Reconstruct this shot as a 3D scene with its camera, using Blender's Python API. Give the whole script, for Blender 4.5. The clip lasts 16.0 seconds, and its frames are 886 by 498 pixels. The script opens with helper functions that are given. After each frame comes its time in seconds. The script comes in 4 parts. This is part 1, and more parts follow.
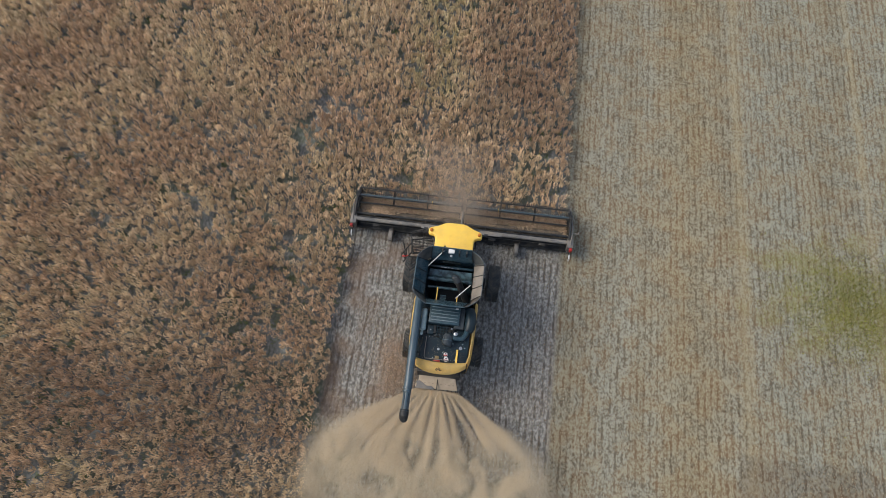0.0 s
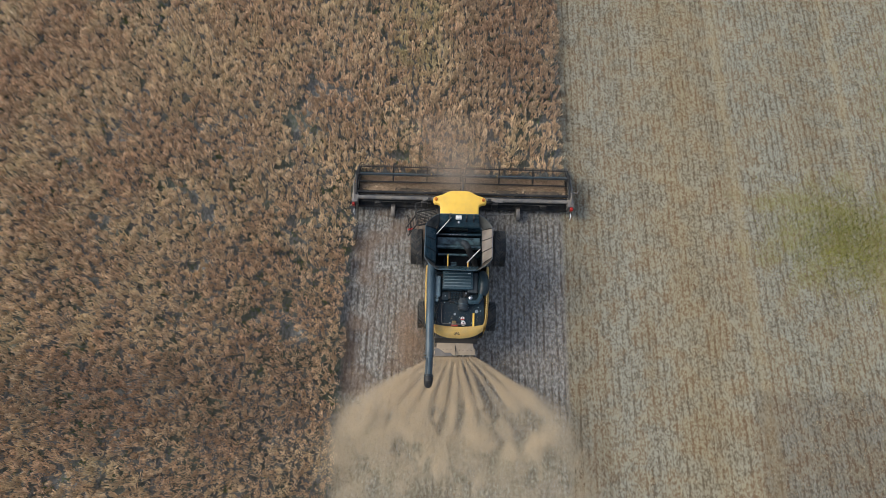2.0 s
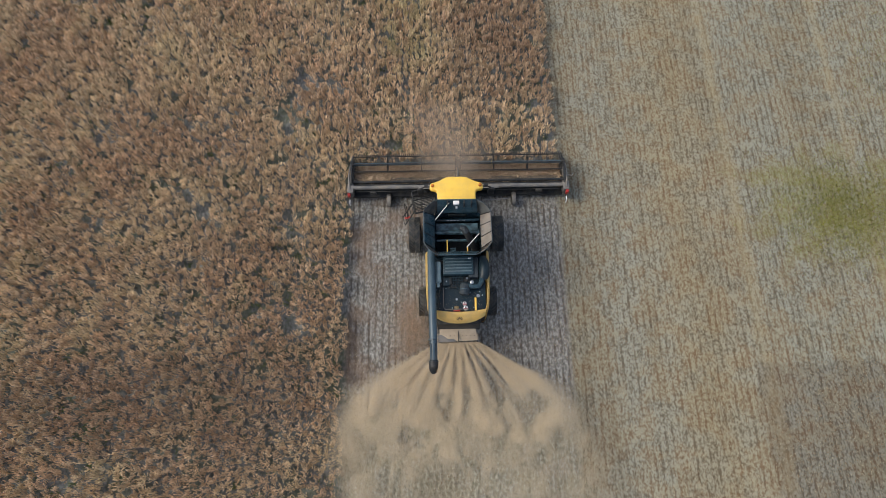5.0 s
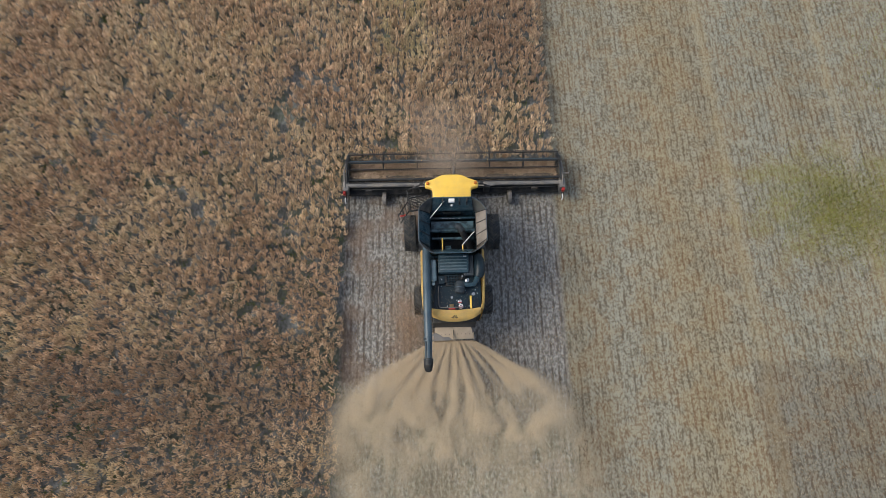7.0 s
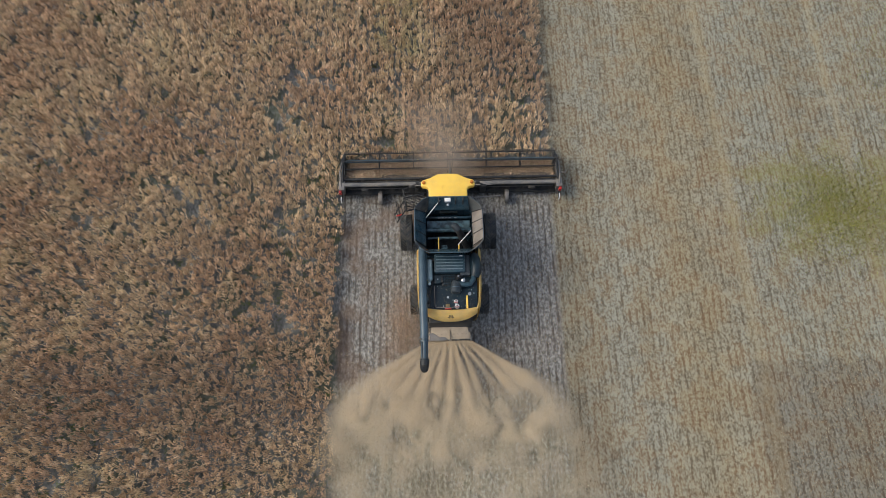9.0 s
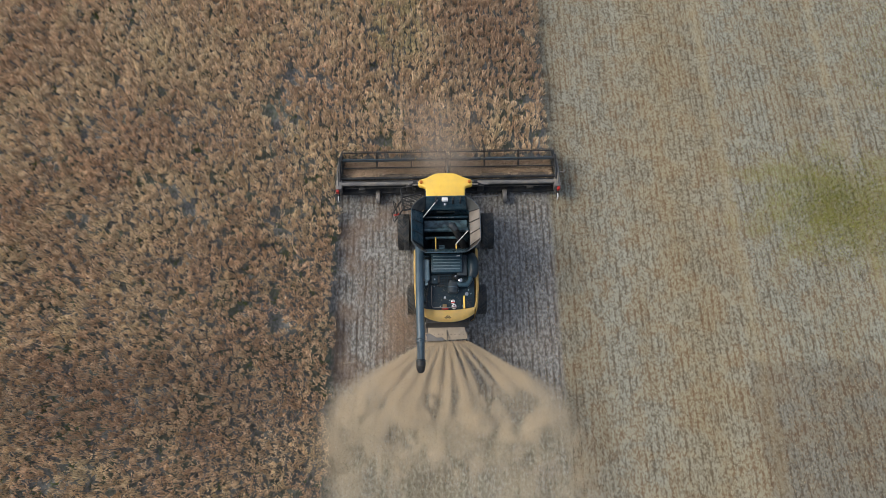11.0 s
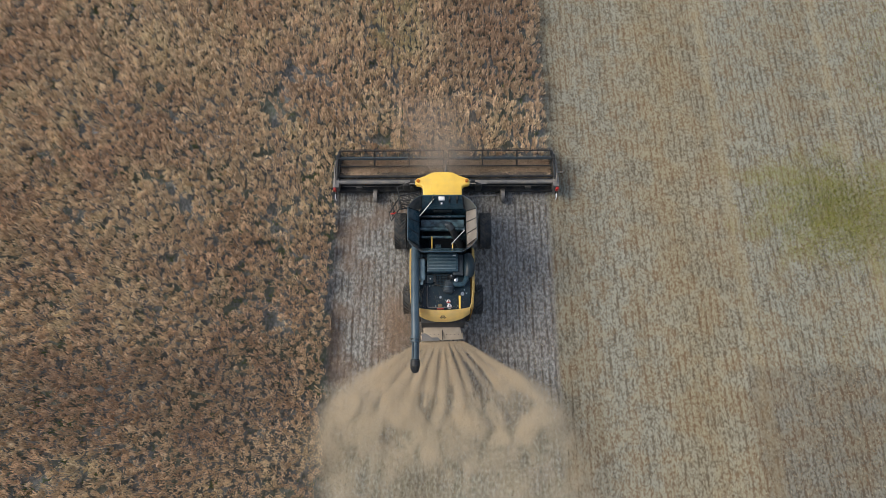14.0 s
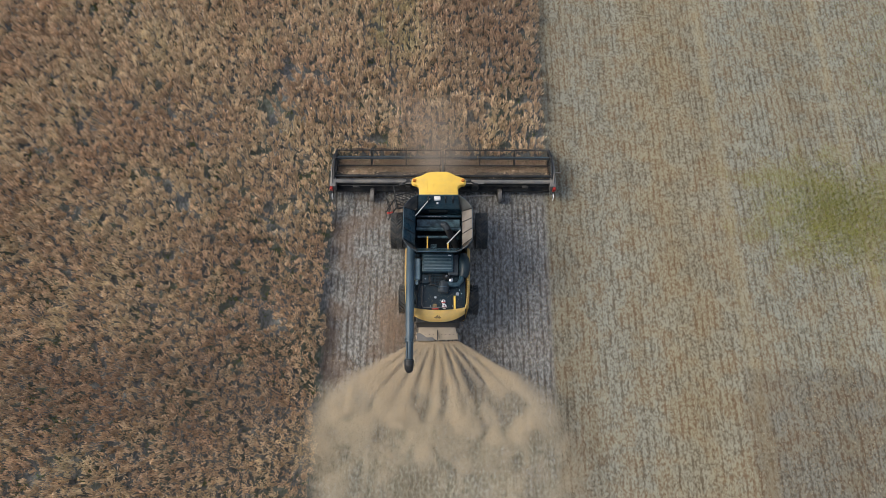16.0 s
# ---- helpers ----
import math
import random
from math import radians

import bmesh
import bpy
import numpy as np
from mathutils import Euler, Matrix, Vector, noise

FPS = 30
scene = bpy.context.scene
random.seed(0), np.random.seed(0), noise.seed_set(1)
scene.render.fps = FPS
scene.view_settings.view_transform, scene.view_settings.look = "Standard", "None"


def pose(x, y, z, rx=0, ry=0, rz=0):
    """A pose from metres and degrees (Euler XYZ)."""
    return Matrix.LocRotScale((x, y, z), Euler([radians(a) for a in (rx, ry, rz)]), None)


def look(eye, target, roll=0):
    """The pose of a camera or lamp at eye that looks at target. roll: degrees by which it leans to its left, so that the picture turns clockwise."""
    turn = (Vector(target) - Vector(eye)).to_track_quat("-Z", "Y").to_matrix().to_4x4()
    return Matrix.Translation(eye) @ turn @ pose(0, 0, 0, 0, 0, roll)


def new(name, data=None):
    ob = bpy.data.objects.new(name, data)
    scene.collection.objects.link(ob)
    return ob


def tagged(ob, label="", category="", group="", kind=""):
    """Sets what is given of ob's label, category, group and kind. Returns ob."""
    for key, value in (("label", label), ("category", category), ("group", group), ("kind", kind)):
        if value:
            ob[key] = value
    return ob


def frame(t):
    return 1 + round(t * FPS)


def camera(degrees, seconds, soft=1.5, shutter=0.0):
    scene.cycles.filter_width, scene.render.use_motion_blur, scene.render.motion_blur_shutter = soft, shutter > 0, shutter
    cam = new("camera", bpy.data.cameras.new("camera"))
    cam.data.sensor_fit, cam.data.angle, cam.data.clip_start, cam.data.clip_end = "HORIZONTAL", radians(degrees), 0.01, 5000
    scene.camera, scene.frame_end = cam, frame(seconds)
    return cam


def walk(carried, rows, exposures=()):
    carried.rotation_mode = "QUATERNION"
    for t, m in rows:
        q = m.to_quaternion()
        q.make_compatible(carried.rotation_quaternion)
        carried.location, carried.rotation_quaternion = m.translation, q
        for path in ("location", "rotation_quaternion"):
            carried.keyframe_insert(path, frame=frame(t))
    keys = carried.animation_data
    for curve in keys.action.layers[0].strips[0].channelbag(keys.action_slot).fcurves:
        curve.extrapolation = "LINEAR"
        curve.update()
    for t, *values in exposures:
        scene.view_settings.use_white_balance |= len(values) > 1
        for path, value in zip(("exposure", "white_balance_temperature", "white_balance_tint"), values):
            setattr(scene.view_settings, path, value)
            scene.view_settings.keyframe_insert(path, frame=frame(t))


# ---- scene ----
# ---- camera and its way ----
cam = camera(68, 16.0, soft=0.7)
walk(cam, [
    (0.0, pose(0.657, -10.066, 30.667, 21.465, -0.093, 7.198)),
    (0.5, pose(0.296, -10.491, 30.603, 21.352, -0.113, 5.706)),
    (1.0, pose(-0.032, -10.878, 30.580, 21.264, -0.091, 4.206)),
    (1.5, pose(-0.322, -11.208, 30.568, 21.193, -0.053, 2.828)),
    (2.0, pose(-0.566, -11.467, 30.548, 21.135, -0.017, 1.653)),
    (2.5, pose(-0.760, -11.652, 30.510, 21.085, 0.009, 0.710)),
    (3.0, pose(-0.904, -11.772, 30.458, 21.042, 0.026, -0.024)),
    (3.5, pose(-1.021, -11.837, 30.410, 21.002, 0.044, -0.730)),
    (4.0, pose(-1.030, -11.893, 30.385, 21.000, 0.065, -1.018)),
    (6.5, pose(-0.823, -11.997, 30.240, 20.966, 0.050, -1.060)),
    (7.0, pose(-0.788, -11.988, 30.209, 20.945, 0.040, -1.099)),
    (7.5, pose(-0.753, -11.973, 30.176, 20.923, 0.029, -1.132)),
    (8.0, pose(-0.719, -11.955, 30.143, 20.903, 0.017, -1.155)),
    (8.5, pose(-0.685, -11.935, 30.108, 20.884, 0.006, -1.166)),
    (9.0, pose(-0.651, -11.916, 30.073, 20.867, -0.004, -1.163)),
    (11.5, pose(-0.463, -11.836, 29.889, 20.826, -0.030, -0.893)),
    (12.0, pose(-0.419, -11.826, 29.853, 20.825, -0.029, -0.790)),
    (12.5, pose(-0.372, -11.819, 29.821, 20.825, -0.026, -0.672)),
    (13.0, pose(-0.321, -11.813, 29.790, 20.826, -0.020, -0.543)),
    (13.5, pose(-0.266, -11.809, 29.763, 20.824, -0.013, -0.406)),
    (14.0, pose(-0.206, -11.803, 29.740, 20.820, -0.004, -0.263)),
    (14.5, pose(-0.139, -11.796, 29.723, 20.812, 0.007, -0.119)),
    (15.0, pose(-0.067, -11.787, 29.712, 20.797, 0.018, 0.021)),
    (15.5, pose(0.013, -11.773, 29.709, 20.773, 0.030, 0.153)),
    (16.0, pose(0.100, -11.753, 29.714, 20.737, 0.042, 0.272)),
], exposures=[(0.0, 0.11), (16.0, 0.11)])

# ---- world, sun ----
SUN_EL, SUN_AZ = radians(48), radians(272)
world = bpy.data.worlds.new("overcast_sky")
scene.world = world
world.use_nodes = True
_wn = world.node_tree.nodes
_sky = _wn.new("ShaderNodeTexSky")
_sky.sky_type = 'NISHITA'
_sky.sun_disc = False
_sky.sun_elevation, _sky.sun_rotation = SUN_EL, SUN_AZ
_sky.dust_density = 3.0
_sky.air_density = 1.0
_wn["Background"].inputs["Strength"].default_value = 0.186
_hue = _wn.new("ShaderNodeHueSaturation")  # thin cloud greys the blue
_hue.inputs["Saturation"].default_value = 0.75
world.node_tree.links.new(_sky.outputs[0], _hue.inputs["Color"])
world.node_tree.links.new(_hue.outputs[0], _wn["Background"].inputs["Color"])
sun = new("sun", bpy.data.lights.new("sun", 'SUN'))
sun.data.energy, sun.data.angle, sun.data.color = 1.32, radians(22), (1.0, 0.91, 0.73)
sun.matrix_world = look((math.sin(SUN_AZ) * math.cos(SUN_EL) * 60, math.cos(SUN_AZ) * math.cos(SUN_EL) * 60,
                         math.sin(SUN_EL) * 60), (0, 0, 0))


# ---- materials ----
class Nodes:
    """Short-hand for a node material."""

    def __init__(self, name):
        self.mat = bpy.data.materials.new(name)
        self.mat.use_nodes = True
        self.t = self.mat.node_tree
        self.bsdf = self.t.nodes["Principled BSDF"]
        self.geo = self.t.nodes.new("ShaderNodeNewGeometry")
        sep = self.t.nodes.new("ShaderNodeSeparateXYZ")
        self.link(self.geo.outputs["Position"], sep.inputs[0])
        self.pos, self.x, self.y, self.z = self.geo.outputs["Position"], sep.outputs[0], sep.outputs[1], sep.outputs[2]

    def link(self, a, b):
        self.t.links.new(a, b)

    def put(self, v, socket):
        if hasattr(v, "is_output"):
            self.link(v, socket)
        elif isinstance(v, tuple) and len(v) == 3 and socket.type == 'RGBA':
            socket.default_value = (*v, 1)
        else:
            socket.default_value = v

    def math(self, op, a, b=0.0, c=0.0):
        n = self.t.nodes.new("ShaderNodeMath")
        n.operation = op
        for v, s in zip((a, b, c), n.inputs):
            self.put(v, s)
        return n.outputs[0]

    def scaled(self, sx, sy, sz, where=None):
        n = self.t.nodes.new("ShaderNodeVectorMath")
        n.operation = 'MULTIPLY'
        self.link(where or self.pos, n.inputs[0])
        n.inputs[1].default_value = (sx, sy, sz)
        return n.outputs[0]

    def noise(self, scale, detail=3.0, rough=0.55, vec=None, distort=0.0):
        n = self.t.nodes.new("ShaderNodeTexNoise")
        n.inputs["Scale"].default_value, n.inputs["Detail"].default_value = scale, detail
        n.inputs["Roughness"].default_value, n.inputs["Distortion"].default_value = rough, distort
        self.link(vec or self.pos, n.inputs["Vector"])
        return n.outputs["Fac"]

    def step(self, v, lo, hi, to0=0.0, to1=1.0):
        n = self.t.nodes.new("ShaderNodeMapRange")
        n.interpolation_type = 'SMOOTHSTEP'
        for x, s in zip((v, lo, hi, to0, to1), n.inputs):
            self.put(x, s)
        return n.outputs[0]

    def mix(self, f, a, b, blend='MIX'):
        n = self.t.nodes.new("ShaderNodeMix")
        n.data_type, n.blend_type = 'RGBA', blend
        self.put(f, n.inputs["Factor"])
        self.put(a, n.inputs[6])
        self.put(b, n.inputs[7])
        return n.outputs[2]

    def bump(self, h, strength, dist):
        n = self.t.nodes.new("ShaderNodeBump")
        n.inputs["Strength"].default_value, n.inputs["Distance"].default_value = strength, dist
        self.link(h, n.inputs["Height"])
        self.link(n.outputs[0], self.bsdf.inputs["Normal"])

    def end(self, colour, rough=0.6, metal=0.0, spec=0.5):
        self.put(colour, self.bsdf.inputs["Base Color"])
        self.put(rough, self.bsdf.inputs["Roughness"])
        self.put(metal, self.bsdf.inputs["Metallic"])
        self.bsdf.inputs["Specular IOR Level"].default_value = spec
        return self.mat


DUST = (0.33, 0.275, 0.2)


def surface(name, c1, c2, rough=0.5, metal=0.0, dust=0.3, scale=2.0, bump=0.15, spec=0.5):
    """Painted, plastic or bare machine surface with blotches, fine grain and settled field dust."""
    n = Nodes(name)
    big, fine = n.noise(scale, 4.0), n.noise(scale * 14, 3.0)
    col = n.mix(n.step(big, 0.35, 0.65), c1, c2)
    d = n.math('MULTIPLY', n.step(n.math('ADD', n.noise(scale * 0.9 + 0.7, 5.0, 0.65), n.math('MULTIPLY', fine, 0.25)), 0.5, 0.85), dust)
    col = n.mix(d, col, DUST)
    n.bump(fine, bump, 0.01)
    return n.end(col, n.math('ADD', n.math('MULTIPLY', d, 0.5), n.step(fine, 0.2, 0.8, rough - 0.06, rough + 0.08)), metal, spec)


M_YELLOW = surface("yellow_paint", (0.86, 0.56, 0.085), (0.80, 0.51, 0.08), 0.42, dust=0.12)
M_HOOD = surface("dusty_yellow_paint", (0.85, 0.60, 0.19), (0.79, 0.57, 0.21), 0.5, dust=0.3)
M_DARK = surface("dark_machine_paint", (0.022, 0.032, 0.04), (0.038, 0.05, 0.06), 0.38, dust=0.08, spec=0.25)
M_TANK = surface("tank_plate", (0.022, 0.052, 0.07), (0.042, 0.085, 0.108), 0.26, dust=0.1, spec=0.25)
M_TANKIN = surface("tank_inner_plate", (0.022, 0.055, 0.08), (0.007, 0.016, 0.024), 0.28, metal=0.0, dust=0.03)
M_PALE = surface("pale_flap", (0.165, 0.145, 0.13), (0.24, 0.215, 0.19), 0.45, dust=0.4)
# bluish reflections on the tank steel, put into the base colour as pale blotches
M_BAR = surface("reflection_toned_steel", (0.085, 0.16, 0.19), (0.02, 0.042, 0.055), 0.3, metal=0.2, dust=0.05, scale=5.0)
M_GUSSET = surface("grey_rubber_gusset", (0.06, 0.072, 0.078), (0.17, 0.175, 0.17), 0.5, dust=0.2, scale=1.2)
M_CLOTH = surface("dark_tank_floor", (0.006, 0.009, 0.012), (0.010, 0.015, 0.02), 0.6, dust=0.03, spec=0.15)
M_BLACK = surface("black_steel", (0.011, 0.014, 0.018), (0.02, 0.024, 0.028), 0.5, dust=0.12, spec=0.25)
M_AUGER = surface("auger_grey_paint", (0.034, 0.064, 0.088), (0.05, 0.086, 0.112), 0.34, dust=0.04)
M_BEAM = surface("dusty_grey_beam", (0.10, 0.10, 0.10), (0.15, 0.145, 0.14), 0.5, dust=0.4)
M_DECK = surface("engine_deck_plate", (0.007, 0.018, 0.027), (0.012, 0.027, 0.038), 0.36, dust=0.03, spec=0.25)
M_COVER = surface("blue_grey_engine_cover", (0.018, 0.044, 0.062), (0.032, 0.068, 0.09), 0.28, dust=0.05, scale=5.0, spec=0.4)
# highlight lines along the hood ribs, put into a paler base colour
M_RIB = surface("highlight_toned_rib", (0.11, 0.155, 0.18), (0.16, 0.21, 0.235), 0.35, dust=0.08)
M_STEEL = surface("bare_steel", (0.5, 0.52, 0.54), (0.36, 0.38, 0.4), 0.3, metal=0.9, dust=0.15)
M_SILVER = surface("muffler_steel", (0.20, 0.29, 0.31), (0.29, 0.38, 0.40), 0.35, metal=0.0, dust=0.1)
M_WHITE = surface("white_plastic", (0.75, 0.75, 0.74), (0.66, 0.66, 0.66), 0.4, dust=0.2)
M_RUBBER = surface("dusty_rubber", (0.024, 0.031, 0.037), (0.04, 0.047, 0.053), 0.62, dust=0.3, scale=4.0)
M_RIM = surface("yellow_rim", (0.62, 0.36, 0.04), (0.5, 0.3, 0.05), 0.5, dust=0.5)
M_PAN = surface("chaff_covered_steel", (0.36, 0.29, 0.21), (0.46, 0.37, 0.27), 0.75, dust=0.7)
M_RED = surface("red_lens", (0.38, 0.02, 0.015), (0.3, 0.02, 0.015), 0.3, dust=0.25)
M_ORANGE = surface("amber_lens", (0.55, 0.17, 0.01), (0.5, 0.14, 0.01), 0.25, dust=0.1)
M_MARK = surface("dark_decal", (0.14, 0.10, 0.04), (0.17, 0.12, 0.05), 0.5, dust=0.1)
M_GLASS = surface("tinted_cab_glass", (0.012, 0.02, 0.02), (0.016, 0.024, 0.024), 0.08, dust=0.08)
M_BELT = surface("draper_belt", (0.05, 0.04, 0.034), (0.08, 0.06, 0.045), 0.8, dust=0.5)


def field_soil(n):
    """Colour of the field's surface by its parts: standing crop, fresh swath, weathered stubble, headland."""
    fine = n.noise(1.0, 4.0, 0.62, n.scaled(8.5, 5.0, 7.0))
    grain = n.noise(30.0, 3.0, 0.75)
    mid = n.noise(1.3, 4.0, 0.6)
    spot = n.noise(1.0, 3.5, 0.6, n.scaled(10.0, 6.5, 8.0))
    pale = n.noise(1.0, 3.0, 0.6, n.scaled(3.2, 1.8, 4.0))
    hue = n.noise(0.7, 3.0, 0.6)
    light = n.mix(n.step(hue, 0.38, 0.62), n.mix(grain, (0.28, 0.26, 0.19), (0.41, 0.375, 0.275)), n.mix(grain, (0.285, 0.275, 0.225), (0.415, 0.395, 0.32)))
    dark = n.mix(n.step(hue, 0.42, 0.58), (0.205, 0.142, 0.092), (0.16, 0.135, 0.1))
    wob = n.math('ADD', n.x, n.math('MULTIPLY', n.noise(0.6, 2.0), 0.16))
    row = n.math('SINE', n.math('MULTIPLY', wob, 2 * math.pi / 0.31))
    # rows darkened: stubs and the shade beside them, put into the colour
    rowdark = n.math('MULTIPLY', n.step(row, 0.1, 0.95), n.step(n.noise(1.0, 3.0, 0.6, n.scaled(2.4, 1.1, 1.0)), 0.36, 0.62))
    amount = n.math('ADD', n.math('ADD', spot, n.math('MULTIPLY', n.math('SUBTRACT', 0.5, pale), 0.5)), n.math('MULTIPLY', rowdark, 0.16))
    old = n.mix(n.step(amount, 0.38, 0.70), light, dark)
    # long strips left by earlier passes
    strip = n.noise(1.0, 3.0, 0.55, n.scaled(0.62, 0.035, 1.0))
    old = n.mix(n.step(strip, 0.42, 0.66), old, (0.90, 0.87, 0.83), 'MULTIPLY')
    xb = n.math('ADD', n.x, n.math('MULTIPLY', n.math('SUBTRACT', mid, 0.5), 1.0))
    old = n.mix(n.step(xb, 13.2, 15.8), old, (0.935, 0.955, 0.965), 'MULTIPLY')
    brownish = n.math('MULTIPLY', n.step(xb, 8.6, 11.0), n.step(xb, 12.0, 14.6, 1.0, 0.0))
    old = n.mix(brownish, old, (0.97, 0.91, 0.82), 'MULTIPLY')
    old = n.mix(n.step(xb, 5.2, 9.5, 1.0, 0.0), old, (0.87, 0.86, 0.86), 'MULTIPLY')
    old = n.mix(1.0, old, (0.915, 0.945, 0.93), 'MULTIPLY')
    # yellowish wheel lines
    for xc, w in ((14.1, 0.5), (20.6, 0.4)):
        line = n.step(n.math('ABSOLUTE', n.math('SUBTRACT', xb, xc)), w * 0.1, w, 0.3, 0.0)
        old = n.mix(line, old, (0.36, 0.29, 0.16))
    # regrowth
    dx = n.math('DIVIDE', n.math('SUBTRACT', n.x, 19.2), 4.6)
    dy = n.math('DIVIDE', n.math('SUBTRACT', n.y, 1.6), 3.4)
    r = n.math('SQRT', n.math('ADD', n.math('MULTIPLY', dx, dx), n.math('MULTIPLY', dy, dy)))
    r = n.math('ADD', r, n.math('MULTIPLY', n.math('SUBTRACT', n.noise(0.7, 4.0), 0.5), 2.4))
    old = n.mix(n.math('MULTIPLY', n.step(r, 0.1, 1.2, 0.66, 0.0), n.step(n.math('ADD', n.math('MULTIPLY', fine, 0.5), n.math('MULTIPLY', n.noise(1.6, 3.0), 0.5)), 0.32, 0.56)), old, (0.185, 0.192, 0.048))
    # dark, bare corner
    xe = n.math('ADD', n.x, n.math('MULTIPLY', n.math('SUBTRACT', mid, 0.5), 1.2))
    ye = n.math('ADD', n.y, n.math('MULTIPLY', n.math('SUBTRACT', mid, 0.5), 1.0))
    bare = n.math('MULTIPLY', n.step(xe, 13.3, 13.9), n.math('MULTIPLY', n.step(ye, -6.6, -6.0, 1.0, 0.0), n.step(ye, -15.0, -13.0)))
    old = n.mix(bare, old, (0.76, 0.735, 0.745), 'MULTIPLY')
    # fresh swath
    fresh = n.mix(n.step(fine, 0.35, 0.7), (0.125, 0.122, 0.113), (0.365, 0.36, 0.335))
    fresh = n.mix(n.math('MULTIPLY', rowdark, 0.8), fresh, (0.067, 0.059, 0.050))
    fresh = n.mix(n.math('MULTIPLY', n.step(n.noise(0.5, 3.0), 0.42, 0.64), n.step(n.x, -1.5, 1.0, 0.65, 0.15)), fresh, (0.165, 0.113, 0.080))
    settled = n.math('MULTIPLY', n.step(n.y, -9.0, -6.2, 1.0, 0.0), n.step(n.noise(0.9, 4.0, 0.6), 0.3, 0.6, 0.3, 0.75))
    fresh = n.mix(settled, fresh, n.mix(n.step(fine, 0.35, 0.7), (0.185, 0.172, 0.118), (0.35, 0.328, 0.24)))
    xs = n.math('ADD', n.x, n.math('MULTIPLY', n.math('SUBTRACT', fine, 0.5), 0.5))
    col = n.mix(n.math('MULTIPLY', n.step(xs, 4.9, 5.25, 1.0, 0.0), n.step(n.y, -15.2, -14.6)), old, fresh)
    # soil under the standing crop
    under = n.mix(n.step(fine, 0.3, 0.7), (0.09, 0.096, 0.093), (0.245, 0.258, 0.258))
    under = n.mix(n.math('MULTIPLY', n.step(n.noise(0.45, 3.0), 0.48, 0.62), 0.4), under, (0.075, 0.10, 0.045))
    left = n.math('MULTIPLY', n.step(xs, -5.6, -5.3, 1.0, 0.0), n.step(n.y, -15.1, -14.8))
    ahead = n.math('MULTIPLY', n.step(xs, 4.95, 5.2, 1.0, 0.0), n.step(n.y, 2.8, 3.2))
    col = n.mix(n.math('MAXIMUM', left, ahead), col, under)
    n.bump(n.math('ADD', n.math('MULTIPLY', fine, 0.7), n.math('MULTIPLY', grain, 0.3)), 0.5, 0.06)
    return col


_n = Nodes("field_ground")
M_GROUND = _n.end(field_soil(_n), 0.95, 0.0, 0.2)


def leafy(n, col, through_, sheer=0.0):
    """Thin dry leaf: lets some light through; a sheer bit is a wisp of fine dust."""
    n.end(col, 0.85, 0.0, 0.2)
    tr, mx = n.t.nodes.new("ShaderNodeBsdfTranslucent"), n.t.nodes.new("ShaderNodeMixShader")
    n.link(col, tr.inputs["Color"])
    mx.inputs[0].default_value = through_
    n.link(n.bsdf.outputs[0], mx.inputs[1])
    n.link(tr.outputs[0], mx.inputs[2])
    last = mx
    if sheer:
        last, clear = n.t.nodes.new("ShaderNodeMixShader"), n.t.nodes.new("ShaderNodeBsdfTransparent")
        last.inputs[0].default_value = sheer
        n.link(mx.outputs[0], last.inputs[1])
        n.link(clear.outputs[0], last.inputs[2])
    n.link(last.outputs[0], n.t.nodes["Material Output"].inputs["Surface"])
    return n.mat


def flakes(name, dark, light, scale=0.35, patchy=0.5, through_=0.08, sheer=0.0):
    """Dry plant bits: each bit a shade of its own, the stand varying in patches."""
    n = Nodes(name)
    rnd = n.geo.outputs["Random Per Island"]
    col = n.mix(rnd, dark, light)
    if patchy:
        patch = n.step(n.math('ADD', n.math('MULTIPLY', n.noise(scale, 4.0, 0.6), 0.6), n.math('MULTIPLY', n.noise(2.6, 2.0), 0.4)), 0.40, 0.60)
        col = n.mix(n.math('MULTIPLY', patch, patchy), col, n.mix(rnd, tuple(c * 0.55 for c in dark), tuple(c * 0.62 for c in light)))
    return leafy(n, col, through_, sheer)


